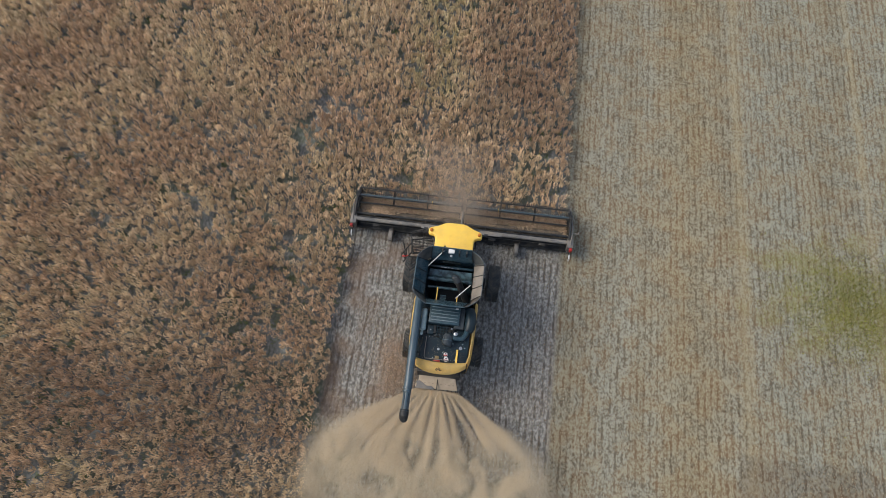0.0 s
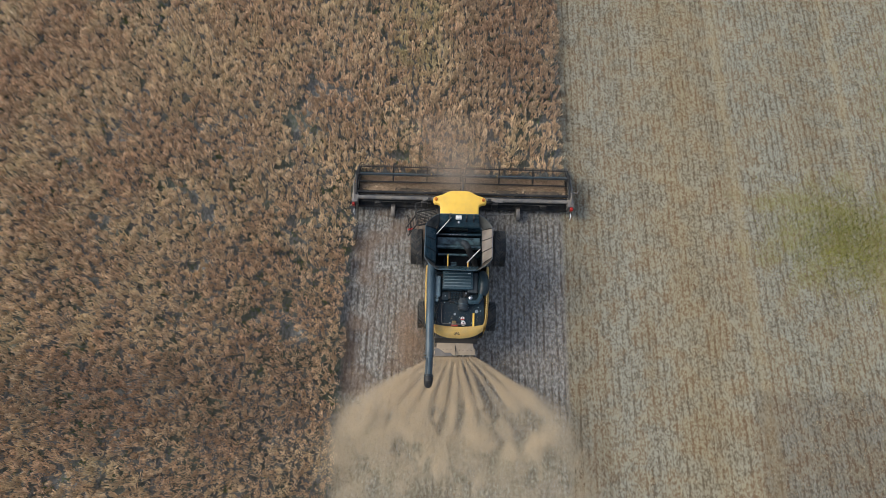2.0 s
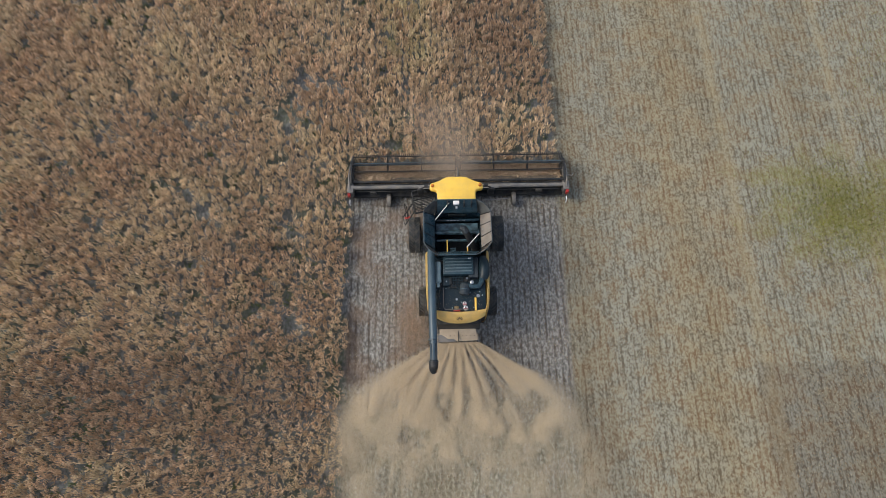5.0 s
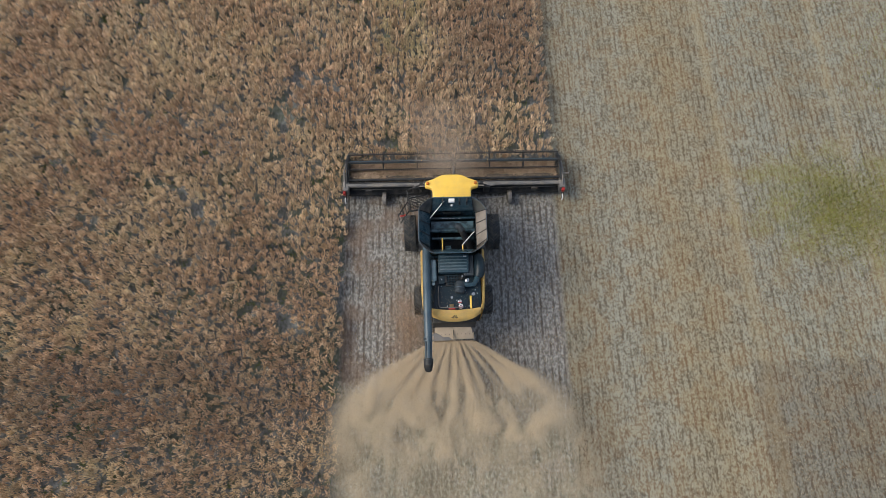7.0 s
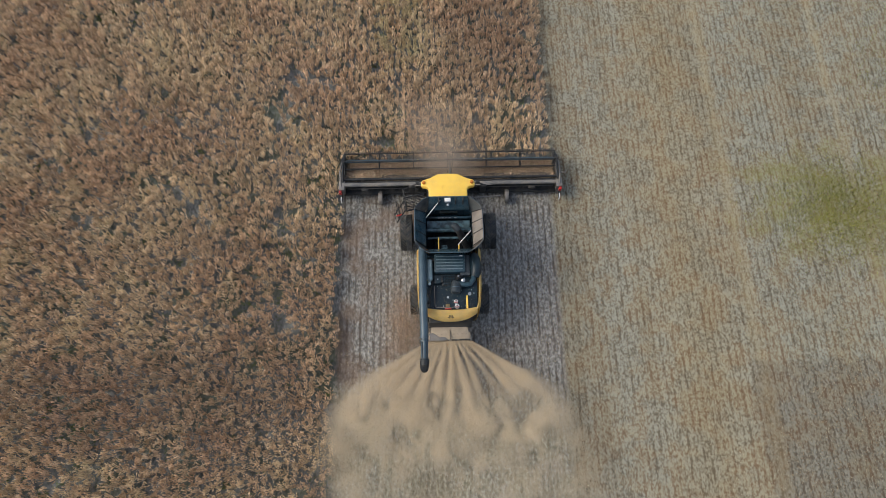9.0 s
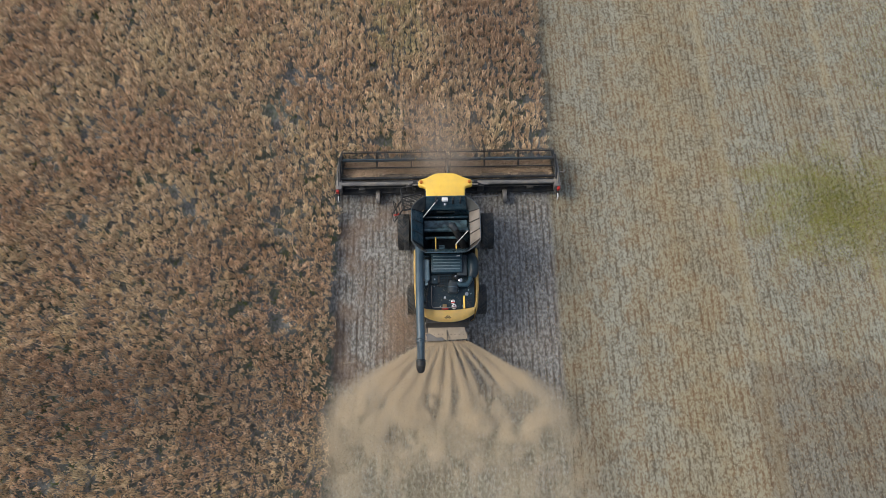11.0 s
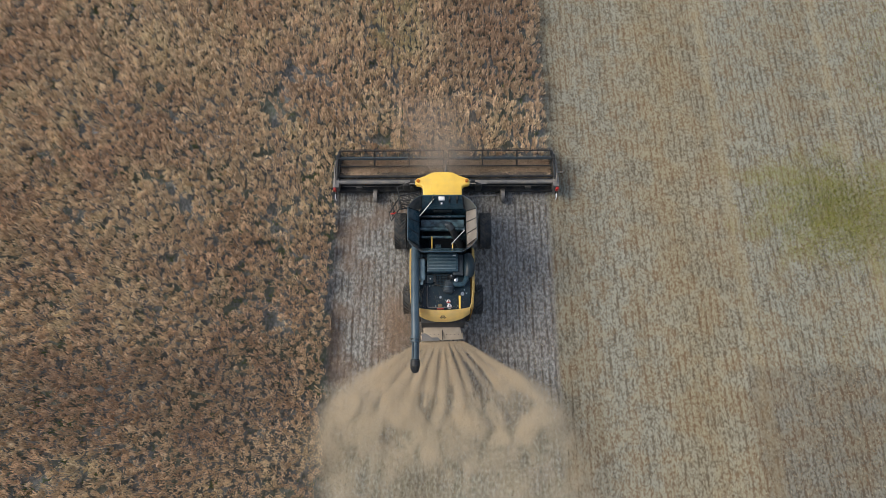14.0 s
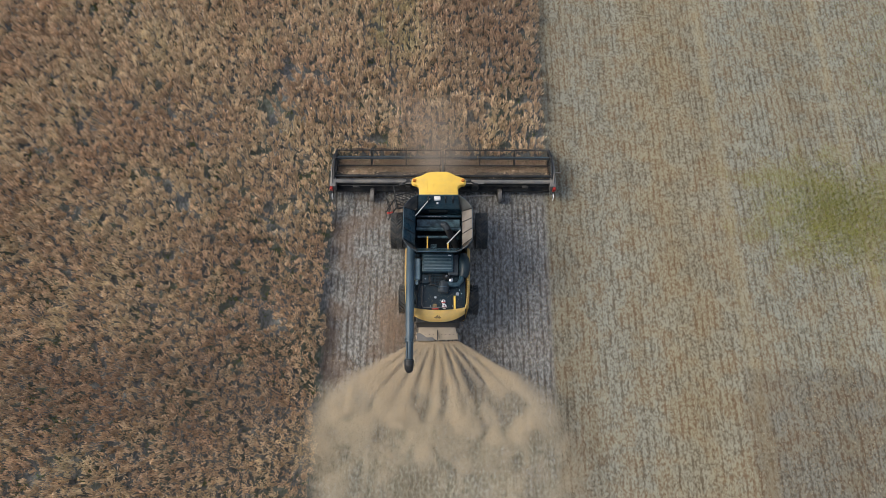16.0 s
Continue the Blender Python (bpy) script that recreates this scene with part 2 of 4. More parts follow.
def crop_material():
    """Ripe bean plants: russet to tan in drifts, tuft by tuft, with an over-ripe dark strip and greener, paler lines."""
    n = Nodes("dry_bean_plants")
    rnd = n.geo.outputs["Random Per Island"]
    flat = n.scaled(1.0, 1.0, 0.12)
    tuft = n.step(n.noise(3.4, 2.0, 0.5, flat), 0.36, 0.64)
    drift = n.step(n.math('ADD', n.math('MULTIPLY', n.noise(0.16, 3.0, 0.6, flat), 0.65), n.math('MULTIPLY', n.noise(0.9, 3.0, 0.6, flat), 0.35)), 0.40, 0.60)
    russet = n.mix(rnd, (0.45, 0.336, 0.234), (0.91, 0.695, 0.485))
    tan = n.mix(rnd, (0.58, 0.462, 0.32), (0.97, 0.82, 0.585))
    col = n.mix(drift, russet, tan)
    col = n.mix(tuft, n.mix(1.0, col, (0.70, 0.66, 0.63), 'MULTIPLY'), n.mix(1.0, col, (1.14, 1.13, 1.11), 'MULTIPLY'))
    # straw-yellow plants in scattered clumps
    col = n.mix(n.math('MULTIPLY', n.step(n.noise(0.55, 3.0, 0.6, flat), 0.52, 0.66), 0.3), col, n.mix(rnd, (0.60, 0.53, 0.33), (0.90, 0.80, 0.52)))
    # over-ripe strip across the stand
    yb = n.math('ADD', n.y, n.math('MULTIPLY', n.math('SUBTRACT', n.noise(0.25, 3.0), 0.5), 4.0))
    ripe = n.math('MULTIPLY', n.math('MULTIPLY', n.step(yb, -10.2, -8.0), n.step(yb, -7.0, -4.2, 1.0, 0.0)), n.step(n.x, -6.0, -8.0, 0.0, 0.55))
    # and a russet block ahead, next to the cut side
    xb = n.math('ADD', n.x, n.math('MULTIPLY', n.math('SUBTRACT', n.noise(0.5, 3.0), 0.5), 1.6))
    block = n.math('MULTIPLY', n.step(xb, -0.6, 0.4), n.step(yb, 7.0, 9.0))
    ripe = n.math('MAXIMUM', ripe, n.math('MULTIPLY', block, 0.85))
    col = n.mix(n.math('MULTIPLY', ripe, 0.55), col, n.mix(rnd, (0.22, 0.145, 0.10), (0.48, 0.325, 0.225)))
    # greener, thin-standing plants along the gaps
    green = n.math('MULTIPLY', n.step(n.math('ABSOLUTE', n.math('ADD', xb, 2.6)), 0.6, 2.2, 1.0, 0.0), n.step(yb, 8.5, 11.0))
    green = n.math('MULTIPLY', green, n.step(n.noise(1.3, 3.0), 0.35, 0.6))
    col = n.mix(n.math('MULTIPLY', green, 0.45), col, n.mix(rnd, (0.36, 0.36, 0.17), (0.66, 0.62, 0.33)))
    return leafy(n, col, 0.04)


M_CROP = crop_material()
M_WEED = flakes("green_weeds", (0.075, 0.12, 0.035), (0.22, 0.27, 0.095))
M_REGROW = flakes("regrowth_grass", (0.13, 0.145, 0.025), (0.34, 0.33, 0.075))
M_STUB = flakes("stubble_stalks", (0.12, 0.082, 0.05), (0.28, 0.195, 0.115))
M_STRAW = flakes("straw_litter", (0.27, 0.235, 0.155), (0.44, 0.385, 0.265), patchy=0.3)
M_CHAFF = flakes("airborne_chaff", (0.66, 0.555, 0.40), (0.74, 0.625, 0.455), patchy=0, through_=0.4, sheer=0.62)
M_CUT = flakes("cut_crop", (0.42, 0.31, 0.21), (0.80, 0.62, 0.44))
M_HAZE = flakes("pale_dust", (0.62, 0.52, 0.42), (0.70, 0.59, 0.48), patchy=0, through_=0.35, sheer=0.6)
M_DUST = flakes("brown_dust", (0.44, 0.31, 0.21), (0.56, 0.41, 0.28), patchy=0, through_=0.3, sheer=0.6)


# ---- mesh helpers ----
def link_mesh(name, bm, mat, smooth=True):
    bmesh.ops.recalc_face_normals(bm, faces=bm.faces)
    me = bpy.data.meshes.new(name)
    bm.to_mesh(me)
    bm.free()
    me.materials.append(mat)
    if smooth:
        me.set_sharp_from_angle(angle=radians(38))
        for p in me.polygons:
            p.use_smooth = True
    return new(name, me)


def part(name, bm, mat, parent, label=""):
    """One mesh under a thing or a part, in the thing's own axes."""
    ob = link_mesh(name, bm, mat)
    ob.parent = parent
    return tagged(ob, label)


def thing(name, x, y, z, label, category, group=""):
    ob = new(name)
    ob.location = (x, y, z)
    ob.empty_display_size = 0.3
    bpy.context.view_layer.update()
    return tagged(ob, label, category, group)


def box(x0, x1, y0, y1, z0, z1, bevel=0.02, bm=None, m=None):
    bm = bm or bmesh.new()
    b = bmesh.new()
    bmesh.ops.create_cube(b, size=1.0, matrix=Matrix.Translation(((x0 + x1) / 2, (y0 + y1) / 2, (z0 + z1) / 2))
                          @ Matrix.Diagonal((x1 - x0, y1 - y0, z1 - z0, 1)))
    if bevel:
        bmesh.ops.bevel(b, geom=b.edges[:], offset=bevel, segments=2, affect='EDGES', profile=0.6)
    if m:
        bmesh.ops.transform(b, matrix=m, verts=b.verts)
    return merge(bm, b)


def merge(bm, b):
    me = bpy.data.meshes.new("tmp")
    b.to_mesh(me)
    b.free()
    bm.from_mesh(me)
    bpy.data.meshes.remove(me)
    return bm


def tube(points, radius, seg=12, bm=None, cap=True):
    """A round bar through points; radius one number or one a point."""
    bm = bm or bmesh.new()
    pts = [Vector(p) for p in points]
    rad = radius if isinstance(radius, (list, tuple)) else [radius] * len(pts)
    rings = []
    for i, p in enumerate(pts):
        d = (pts[min(i + 1, len(pts) - 1)] - pts[max(i - 1, 0)]).normalized()
        if abs(d.z) > 0.95:
            u = Vector((1, 0, 0)).cross(d).normalized()
        else:
            u = Vector((0, 0, 1)).cross(d).normalized()
        v = d.cross(u)
        rings.append([bm.verts.new(p + (u * math.cos(a) + v * math.sin(a)) * rad[i])
                      for a in (2 * math.pi * k / seg for k in range(seg))])
    for a, b in zip(rings, rings[1:]):
        for k in range(seg):
            bm.faces.new((a[k], a[(k + 1) % seg], b[(k + 1) % seg], b[k]))
    if cap:
        bm.faces.new(rings[0][::-1])
        bm.faces.new(rings[-1])
    return bm


def prism(outline, z0, z1, bevel=0.02, bm=None, crown=0.0):
    """A plate with the given outline in x, y."""
    bm = bm or bmesh.new()
    b = bmesh.new()
    f = b.faces.new([b.verts.new((x, y, z0)) for x, y in outline])
    r = bmesh.ops.extrude_face_region(b, geom=[f])
    bmesh.ops.translate(b, vec=(0, 0, z1 - z0), verts=[v for v in r["geom"] if isinstance(v, bmesh.types.BMVert)])
    if bevel:
        top = [e for e in b.edges if all(abs(v.co.z - z1) < 1e-6 for v in e.verts)]
        bmesh.ops.bevel(b, geom=top, offset=bevel, segments=3, affect='EDGES', profile=0.5)
    return merge(bm, b)


def plate(corners, thick, bm=None):
    """A flat sheet through corners, thickened along its normal."""
    bm = bm or bmesh.new()
    p = [Vector(c) for c in corners]
    nrm = (p[1] - p[0]).cross(p[-1] - p[0]).normalized() * thick
    a = [bm.verts.new(c) for c in p]
    b = [bm.verts.new(c + nrm) for c in p]
    bm.faces.new(a[::-1])
    bm.faces.new(b)
    for i in range(len(p)):
        j = (i + 1) % len(p)
        bm.faces.new((a[i], a[j], b[j], b[i]))
    return bm


def lathe(profile, axis_from, seg=32, bm=None):
    """Turns (radius, x) pairs about the x axis through axis_from."""
    bm = bm or bmesh.new()
    c = Vector(axis_from)
    rings = [[bm.verts.new(c + Vector((x, math.cos(a) * r, math.sin(a) * r)))
              for a in (2 * math.pi * k / seg for k in range(seg))] for r, x in profile]
    for a, b in zip(rings, rings[1:]):
        for k in range(seg):
            bm.faces.new((a[k], a[(k + 1) % seg], b[(k + 1) % seg], b[k]))
    bm.faces.new(rings[0])
    bm.faces.new(rings[-1][::-1])
    return bm


def bits_mesh(name, verts, mat, per=4):
    """Many small separate faces of per corners each, out of one array."""
    verts = np.ascontiguousarray(verts, dtype=np.float32).reshape(-1, 3)
    nf = len(verts) // per
    me = bpy.data.meshes.new(name)
    me.vertices.add(len(verts))
    me.vertices.foreach_set("co", verts.ravel())
    me.loops.add(nf * per)
    me.loops.foreach_set("vertex_index", np.arange(nf * per, dtype=np.int32))
    me.polygons.add(nf)
    me.polygons.foreach_set("loop_start", np.arange(0, nf * per, per, dtype=np.int32))
    me.update(calc_edges=True)
    me.materials.append(mat)
    return new(name, me)


def slivers(base, way, length, width, rng, bend=0.25, flat=0.0):
    """Thin bent blades: base points, unit ways, lengths, widths -> quads of four corners (kite-shaped)."""
    n = len(base)
    side = np.cross(way, rng.normal(size=(n, 3)) + np.array((0, 0, flat)))
    side /= np.linalg.norm(side, axis=1)[:, None] + 1e-9
    up = np.cross(side, way)
    L, W = length[:, None], width[:, None]
    mid = base + way * L * 0.5 + up * L * bend * rng.uniform(-1, 1, (n, 1))
    return np.stack([base, mid + side * W * 0.5, base + way * L, mid - side * W * 0.5], 1)


def unit(v):
    return v / (np.linalg.norm(v, axis=1)[:, None] + 1e-9)


def smooth_field(rng, cell, x0, x1, y0, y1):
    """A smooth random field over the plan, as a function of x, y in 0..1."""
    nx, ny = int((x1 - x0) / cell) + 3, int((y1 - y0) / cell) + 3
    g = rng.uniform(0, 1, (nx, ny))

    def at(x, y):
        u, v = np.clip((x - x0) / cell, 0, nx - 2.001), np.clip((y - y0) / cell, 0, ny - 2.001)
        i, j = u.astype(int), v.astype(int)
        a, b = u - i, v - j
        a, b = a * a * (3 - 2 * a), b * b * (3 - 2 * b)
        return (g[i, j] * (1 - a) + g[i + 1, j] * a) * (1 - b) + (g[i, j + 1] * (1 - a) + g[i + 1, j + 1] * a) * b
    return at


# ---- ground: one sheet to the horizon ----
CROP_L, CROP_R, HEAD_Y, CUT_Y = -5.45, 5.1, -14.9, 4.4


def build_ground():
    bm = bmesh.new()
    xs = [-1500, -300, -80] + [i * 1.0 for i in range(-40, 41)] + [80, 300, 1500]
    grid = [[bm.verts.new((x, y, 0.03 * noise.noise((x * 0.35, y * 0.3, 0)) if abs(x) < 41 and abs(y) < 41 else 0.0))
             for y in xs] for x in xs]
    for a, b in zip(grid, grid[1:]):
        for j in range(len(xs) - 1):
            bm.faces.new((a[j], b[j], b[j + 1], a[j + 1]))
    ob = link_mesh("ground", bm, M_GROUND)
    tagged(ob, "harvested field of grey-brown soil and pale straw", "field", kind="structure")


build_ground()


# ---- standing crop ----
def in_crop(x, y):
    return (y > HEAD_Y) & ((x < CROP_L) | ((x < CROP_R) & (y > CUT_Y)))


def build_crop():
    rng = np.random.default_rng(11)
    X0, X1, Y0, Y1 = -29.0, 6.0, -15.5, 22.0
    rows = np.arange(X0, X1, 0.31)
    ys = np.arange(Y0, Y1, 0.165)
    x, y = [a.ravel() for a in np.meshgrid(rows, ys, indexing="ij")]
    x = x + rng.normal(0, 0.05, x.shape)
    y = y + rng.normal(0, 0.075, y.shape)
    edge = CROP_L + 0.16 * np.sin(y * 1.7) * np.sin(y * 0.6 + 1)
    keep = in_crop(x + (CROP_L - edge) * (y < CUT_Y), y)
    f1, f2 = smooth_field(rng, 0.4, X0, X1, Y0, Y1), smooth_field(rng, 4.0, X0, X1, Y0, Y1)
    thin = f1(x, y) * 0.84 + f2(x, y) * 0.2 + rng.uniform(-0.1, 0.1, x.shape)
    tram = np.minimum(np.abs(x + 8.4 + 0.4 * np.sin(y * 0.35)), np.abs(x + 17.6 + 0.3 * np.sin(y * 0.3 + 1)))
    tram = np.minimum(tram, np.abs(x + 2.6 + 0.5 * np.sin(y * 0.3)) + np.where(y < CUT_Y, 9, 0))
    thin = thin + 0.1 * np.clip(1 - tram / 0.5, 0, 1)
    keep &= thin < 0.825
    x, y, thin = x[keep], y[keep], thin[keep]
    n = len(x)
    h = np.clip(rng.normal(0.74, 0.13, n), 0.4, 1.05) * np.where(thin > 0.66, 0.85, 1.0)
    h = h * (0.76 + 0.46 * smooth_field(rng, 0.36, X0, X1, Y0, Y1)(x, y))
    size = rng.uniform(0.7, 1.25, n)
    # every plant is a bunch of leaning, pod-hung branches: three-sided spindles, then loose pods on them
    nb = 11
    bn = n * nb
    ba = rng.uniform(0, 2 * np.pi, bn)
    out = np.sqrt(rng.uniform(0, 1, bn)) * 0.115 * np.repeat(size, nb)
    bh = np.repeat(h, nb) * (1.06 - 1.6 * out) * rng.uniform(0.86, 1.06, bn)
    foot = np.stack([np.repeat(x, nb) + np.cos(ba) * out * 0.7, np.repeat(y, nb) + np.sin(ba) * out * 0.7, bh * 0.45], 1)
    tip = np.stack([np.repeat(x, nb) + np.cos(ba) * out * 1.5, np.repeat(y, nb) + np.sin(ba) * out * 1.5, bh], 1) + rng.normal(0, 0.04, (bn, 3))
    belly = foot + (tip - foot) * rng.uniform(0.55, 0.78, (bn, 1)) + rng.normal(0, 0.02, (bn, 3))
    br = rng.uniform(0.021, 0.037, bn) * np.repeat(size, nb) ** 0.5
    spin = rng.uniform(0, 2 * np.pi, bn)
    ring = [belly + np.stack([np.cos(spin + a) * br, np.sin(spin + a) * br, rng.normal(0, 0.02, bn)], 1) for a in (0, 2.094, 4.189)]
    tris = []
    for a in range(3):
        p, q = ring[a], ring[(a + 1) % 3]
        tris += [np.stack([p, q, tip], 1), np.stack([q, p, foot], 1)]
    per = 1
    t_ = np.full(bn, 0.7) + rng.normal(0, 0.08, bn * per)
    rp = lambda a: np.repeat(a, per, axis=0)
    m = bn * per
    base = rp(foot) + (rp(tip) - rp(foot)) * t_[:, None] + rng.normal(0, 0.02, (m, 3))
    pa = rp(ba) + rng.normal(0, 1.2, m)
    way = unit(np.stack([np.cos(pa) * 0.7, np.sin(pa) * 0.7, rng.uniform(0.0, 1.2, m)], 1))
    v = np.concatenate(tris + [slivers(base, way, rng.uniform(0.05, 0.10, m), rng.uniform(0.03, 0.05, m), rng, 0.4, 0.6)[:, :3]])
    # stems
    sb = np.stack([np.repeat(x, 2), np.repeat(y, 2), np.zeros(2 * n)], 1)
    sw = unit(np.stack([rng.normal(0, 0.14, 2 * n), rng.normal(0, 0.14, 2 * n), np.ones(2 * n)], 1))
    sv = slivers(sb, sw, np.repeat(h, 2) * 0.95, np.full(2 * n, 0.04), rng, 0.05)[:, :3]
    ob = bits_mesh("bean_crop", np.concatenate([v, sv]), M_CROP, 3)
    tagged(ob, "standing ripe brown bean plants with thin gaps", "crop", kind="stuff")
    # the stand beyond the near part, coarser
    rng = np.random.default_rng(12)
    bx, by = rng.uniform(-75, 5.0, 90000), rng.uniform(-14.9, 75, 90000)
    far = in_crop(bx, by) & ~((bx > X0) & (by < Y1))
    bx, by = bx[far], by[far]
    m = len(bx)
    base = np.stack([bx, by, rng.uniform(0.0, 0.3, m)], 1)
    way = unit(np.stack([rng.normal(0, 0.5, m), rng.normal(0, 0.5, m), np.ones(m)], 1))
    ob = bits_mesh("bean_crop_beyond", slivers(base, way, rng.uniform(0.4, 0.6, m), rng.uniform(0.25, 0.5, m), rng), M_CROP)
    tagged(ob, "more standing brown bean plants further off", "crop", kind="stuff")
    # low green weeds in the gaps
    rng = np.random.default_rng(13)
    wx, wy = rng.uniform(-32, 5, 26000), rng.uniform(-14, 26, 26000)
    g = f1(wx, wy) * 0.84 + f2(wx, wy) * 0.2
    f3 = smooth_field(rng, 2.2, X0, X1, Y0, Y1)
    ok = in_crop(wx, wy) & (g > 0.7) & (f3(wx, wy) > 0.42)
    wx, wy = np.repeat(wx[ok], 7), np.repeat(wy[ok], 7)
    m = len(wx)
    base = np.stack([wx + rng.normal(0, 0.05, m), wy + rng.normal(0, 0.05, m), np.zeros(m)], 1)
    way = unit(np.stack([rng.normal(0, 0.6, m), rng.normal(0, 0.6, m), np.ones(m)], 1))
    ob = bits_mesh("weeds", slivers(base, way, rng.uniform(0.15, 0.45, m), rng.uniform(0.015, 0.04, m), rng, 0.2), M_WEED)
    tagged(ob, "low green weeds in gaps of the crop", "weeds", kind="stuff")


build_crop()


# ---- stubble and litter ----
def build_stubble():
    rng = np.random.default_rng(21)
    xs = np.arange(CROP_L + 0.1, 33.0, 0.31)
    ys = np.arange(-14.6, 26.0, 0.11)
    x, y = [a.ravel() for a in np.meshgrid(xs, ys, indexing="ij")]
    keep = ~in_crop(x, y)
    f = smooth_field(rng, 0.9, -6, 34, -16, 28)
    keep &= f(x, y) + rng.uniform(-0.45, 0.45, x.shape) < 0.6
    x, y = x[keep], y[keep]
    # rows along the headland
    xh, yh = [a.ravel() for a in np.meshgrid(np.arange(-34, 33, 0.14), np.arange(-30, -14.9, 0.33), indexing="ij")]
    x, y = np.concatenate([x, xh]), np.concatenate([y, yh])
    fw = smooth_field(rng, 3.0, -36, 36, -32, 28)
    x = x + 0.09 * (fw(x, y) - 0.5)
    x, y = np.repeat(x, 3), np.repeat(y, 3)
    m = len(x)
    base = np.stack([x + rng.normal(0, 0.04, m), y + rng.normal(0, 0.06, m), np.zeros(m)], 1)
    way = unit(np.stack([rng.normal(0, 0.35, m), rng.normal(-0.2, 0.5, m), np.ones(m)], 1))
    ob = bits_mesh("stubble", slivers(base, way, rng.uniform(0.05, 0.12, m), rng.uniform(0.05, 0.1, m), rng, 0.1)[:, :3], M_STUB, 3)
    tagged(ob, "short brown bean stubble in straight rows", "stubble", kind="stuff")
    # straw lying about
    rng = np.random.default_rng(22)
    x, y = rng.uniform(-6, 31, 140000), rng.uniform(-15, 25, 140000)
    d = smooth_field(rng, 1.1, -8, 34, -28, 28)(x, y) + 0.5 * np.sin(x * 2 * np.pi / 0.31 + 0.5)
    fresh = (x < 5.1)
    keep = ~in_crop(x, y) & (d > np.where(fresh, 0.95, 0.3) - rng.uniform(0, 0.5, x.shape))
    x, y = x[keep], y[keep]
    m = len(x)
    a = rng.normal(np.pi / 2, 0.7, m)
    way = unit(np.stack([np.cos(a), np.sin(a), rng.normal(0.05, 0.12, m)], 1))
    base = np.stack([x, y, rng.uniform(0.012, 0.05, m)], 1)
    ob = bits_mesh("straw_litter", slivers(base, way, rng.uniform(0.04, 0.11, m), rng.uniform(0.03, 0.06, m), rng, 0.08)[:, :3], M_STRAW, 3)
    tagged(ob, "pale chopped straw scattered over the stubble", "straw", kind="stuff")
    # grass growing back
    rng = np.random.default_rng(23)
    x, y = rng.normal(19.6, 2.0, 7000), rng.normal(1.4, 1.5, 7000)
    x2, y2 = rng.normal(24.5, 1.6, 1500), rng.normal(9.5, 3.0, 1500)
    x, y = np.concatenate([x, x2]), np.concatenate([y, y2])
    m = len(x)
    way = unit(np.stack([rng.normal(0, 0.5, m), rng.normal(0, 0.5, m), np.ones(m)], 1))
    ob = bits_mesh("regrowth", slivers(np.stack([x, y, np.zeros(m)], 1), way, rng.uniform(0.08, 0.2, m), rng.uniform(0.015, 0.03, m), rng, 0.2), M_REGROW)
    tagged(ob, "patch of yellow-green regrowth among the stubble", "grass", kind="stuff")


build_stubble()


# ---- combine harvester ----
BX = -0.17
combine = thing("combine_harvester", BX, -1.5, 0, "yellow and black combine harvester with open grain tank", "combine harvester")
OFF = Matrix.Translation((0, 1.5, 0))


def cpart(name, bm, mat, label="", parent=None):
    bmesh.ops.transform(bm, matrix=OFF, verts=bm.verts)
    return part(name, bm, mat, parent or combine, label)


def tyre_bm(x, y, r, w, lugs):
    """A tractor tyre with its slanting lugs, axle along x."""
    sh = 0.22 * r
    bm = lathe([(r * 0.56, x - w * 0.42), (r * 0.72, x - w * 0.5), (r - sh * 0.35, x - w * 0.48), (r - 0.1, x - w * 0.38),
                (r - 0.085, x), (r - 0.1, x + w * 0.38), (r - sh * 0.35, x + w * 0.48), (r * 0.72, x + w * 0.5), (r * 0.56, x + w * 0.42)],
               (0, y, r), 40)
    for i in range(lugs):
        for s in (-1, 1):
            a0 = 2 * math.pi * (i + (0.5 if s > 0 else 0)) / lugs
            da = 0.30
            q = []
            for rr in (r - 0.11, r):
                for xx, aa in ((0.02 * s, a0), (s * w * 0.46, a0 - da), (s * w * 0.46, a0 - da + 0.075), (0.02 * s, a0 + 0.075)):
                    q.append(bm.verts.new((x + xx, y + math.cos(aa) * rr, r + math.sin(aa) * rr)))
            for f in ((4, 5, 6, 7), (0, 1, 5, 4), (1, 2, 6, 5), (2, 3, 7, 6), (3, 0, 4, 7)):
                bm.faces.new([q[k] for k in f])
    return bm


def build_wheels():
    for x, y, r, w, lugs in ((-1.975, 0.09, 0.87, 0.55, 30), (2.0, 0.09, 0.87, 0.55, 30), (-1.54, -3.22, 0.69, 0.52, 22), (1.56, -3.24, 0.69, 0.52, 22)):
        wheel = cpart("wheel", lathe([(r * 0.2, x - w * 0.3), (r * 0.54, x - w * 0.3), (r * 0.57, x - w * 0.4), (r * 0.57, x + w * 0.4),
                                      (r * 0.54, x + w * 0.3), (r * 0.2, x + w * 0.3)], (0, y, r), 28), M_RIM, "dusty yellow wheel rim")
        cpart("tyre", tyre_bm(x, y, r, w, lugs), M_RUBBER, "dusty black lugged tyre", wheel)
    cpart("front_axle", box(-1.6, 1.6, -0.2, 0.24, 0.78, 1.12), M_BLACK)
    cpart("rear_axle", box(-1.35, 1.35, -3.34, -3.1, 0.58, 0.8), M_BLACK)


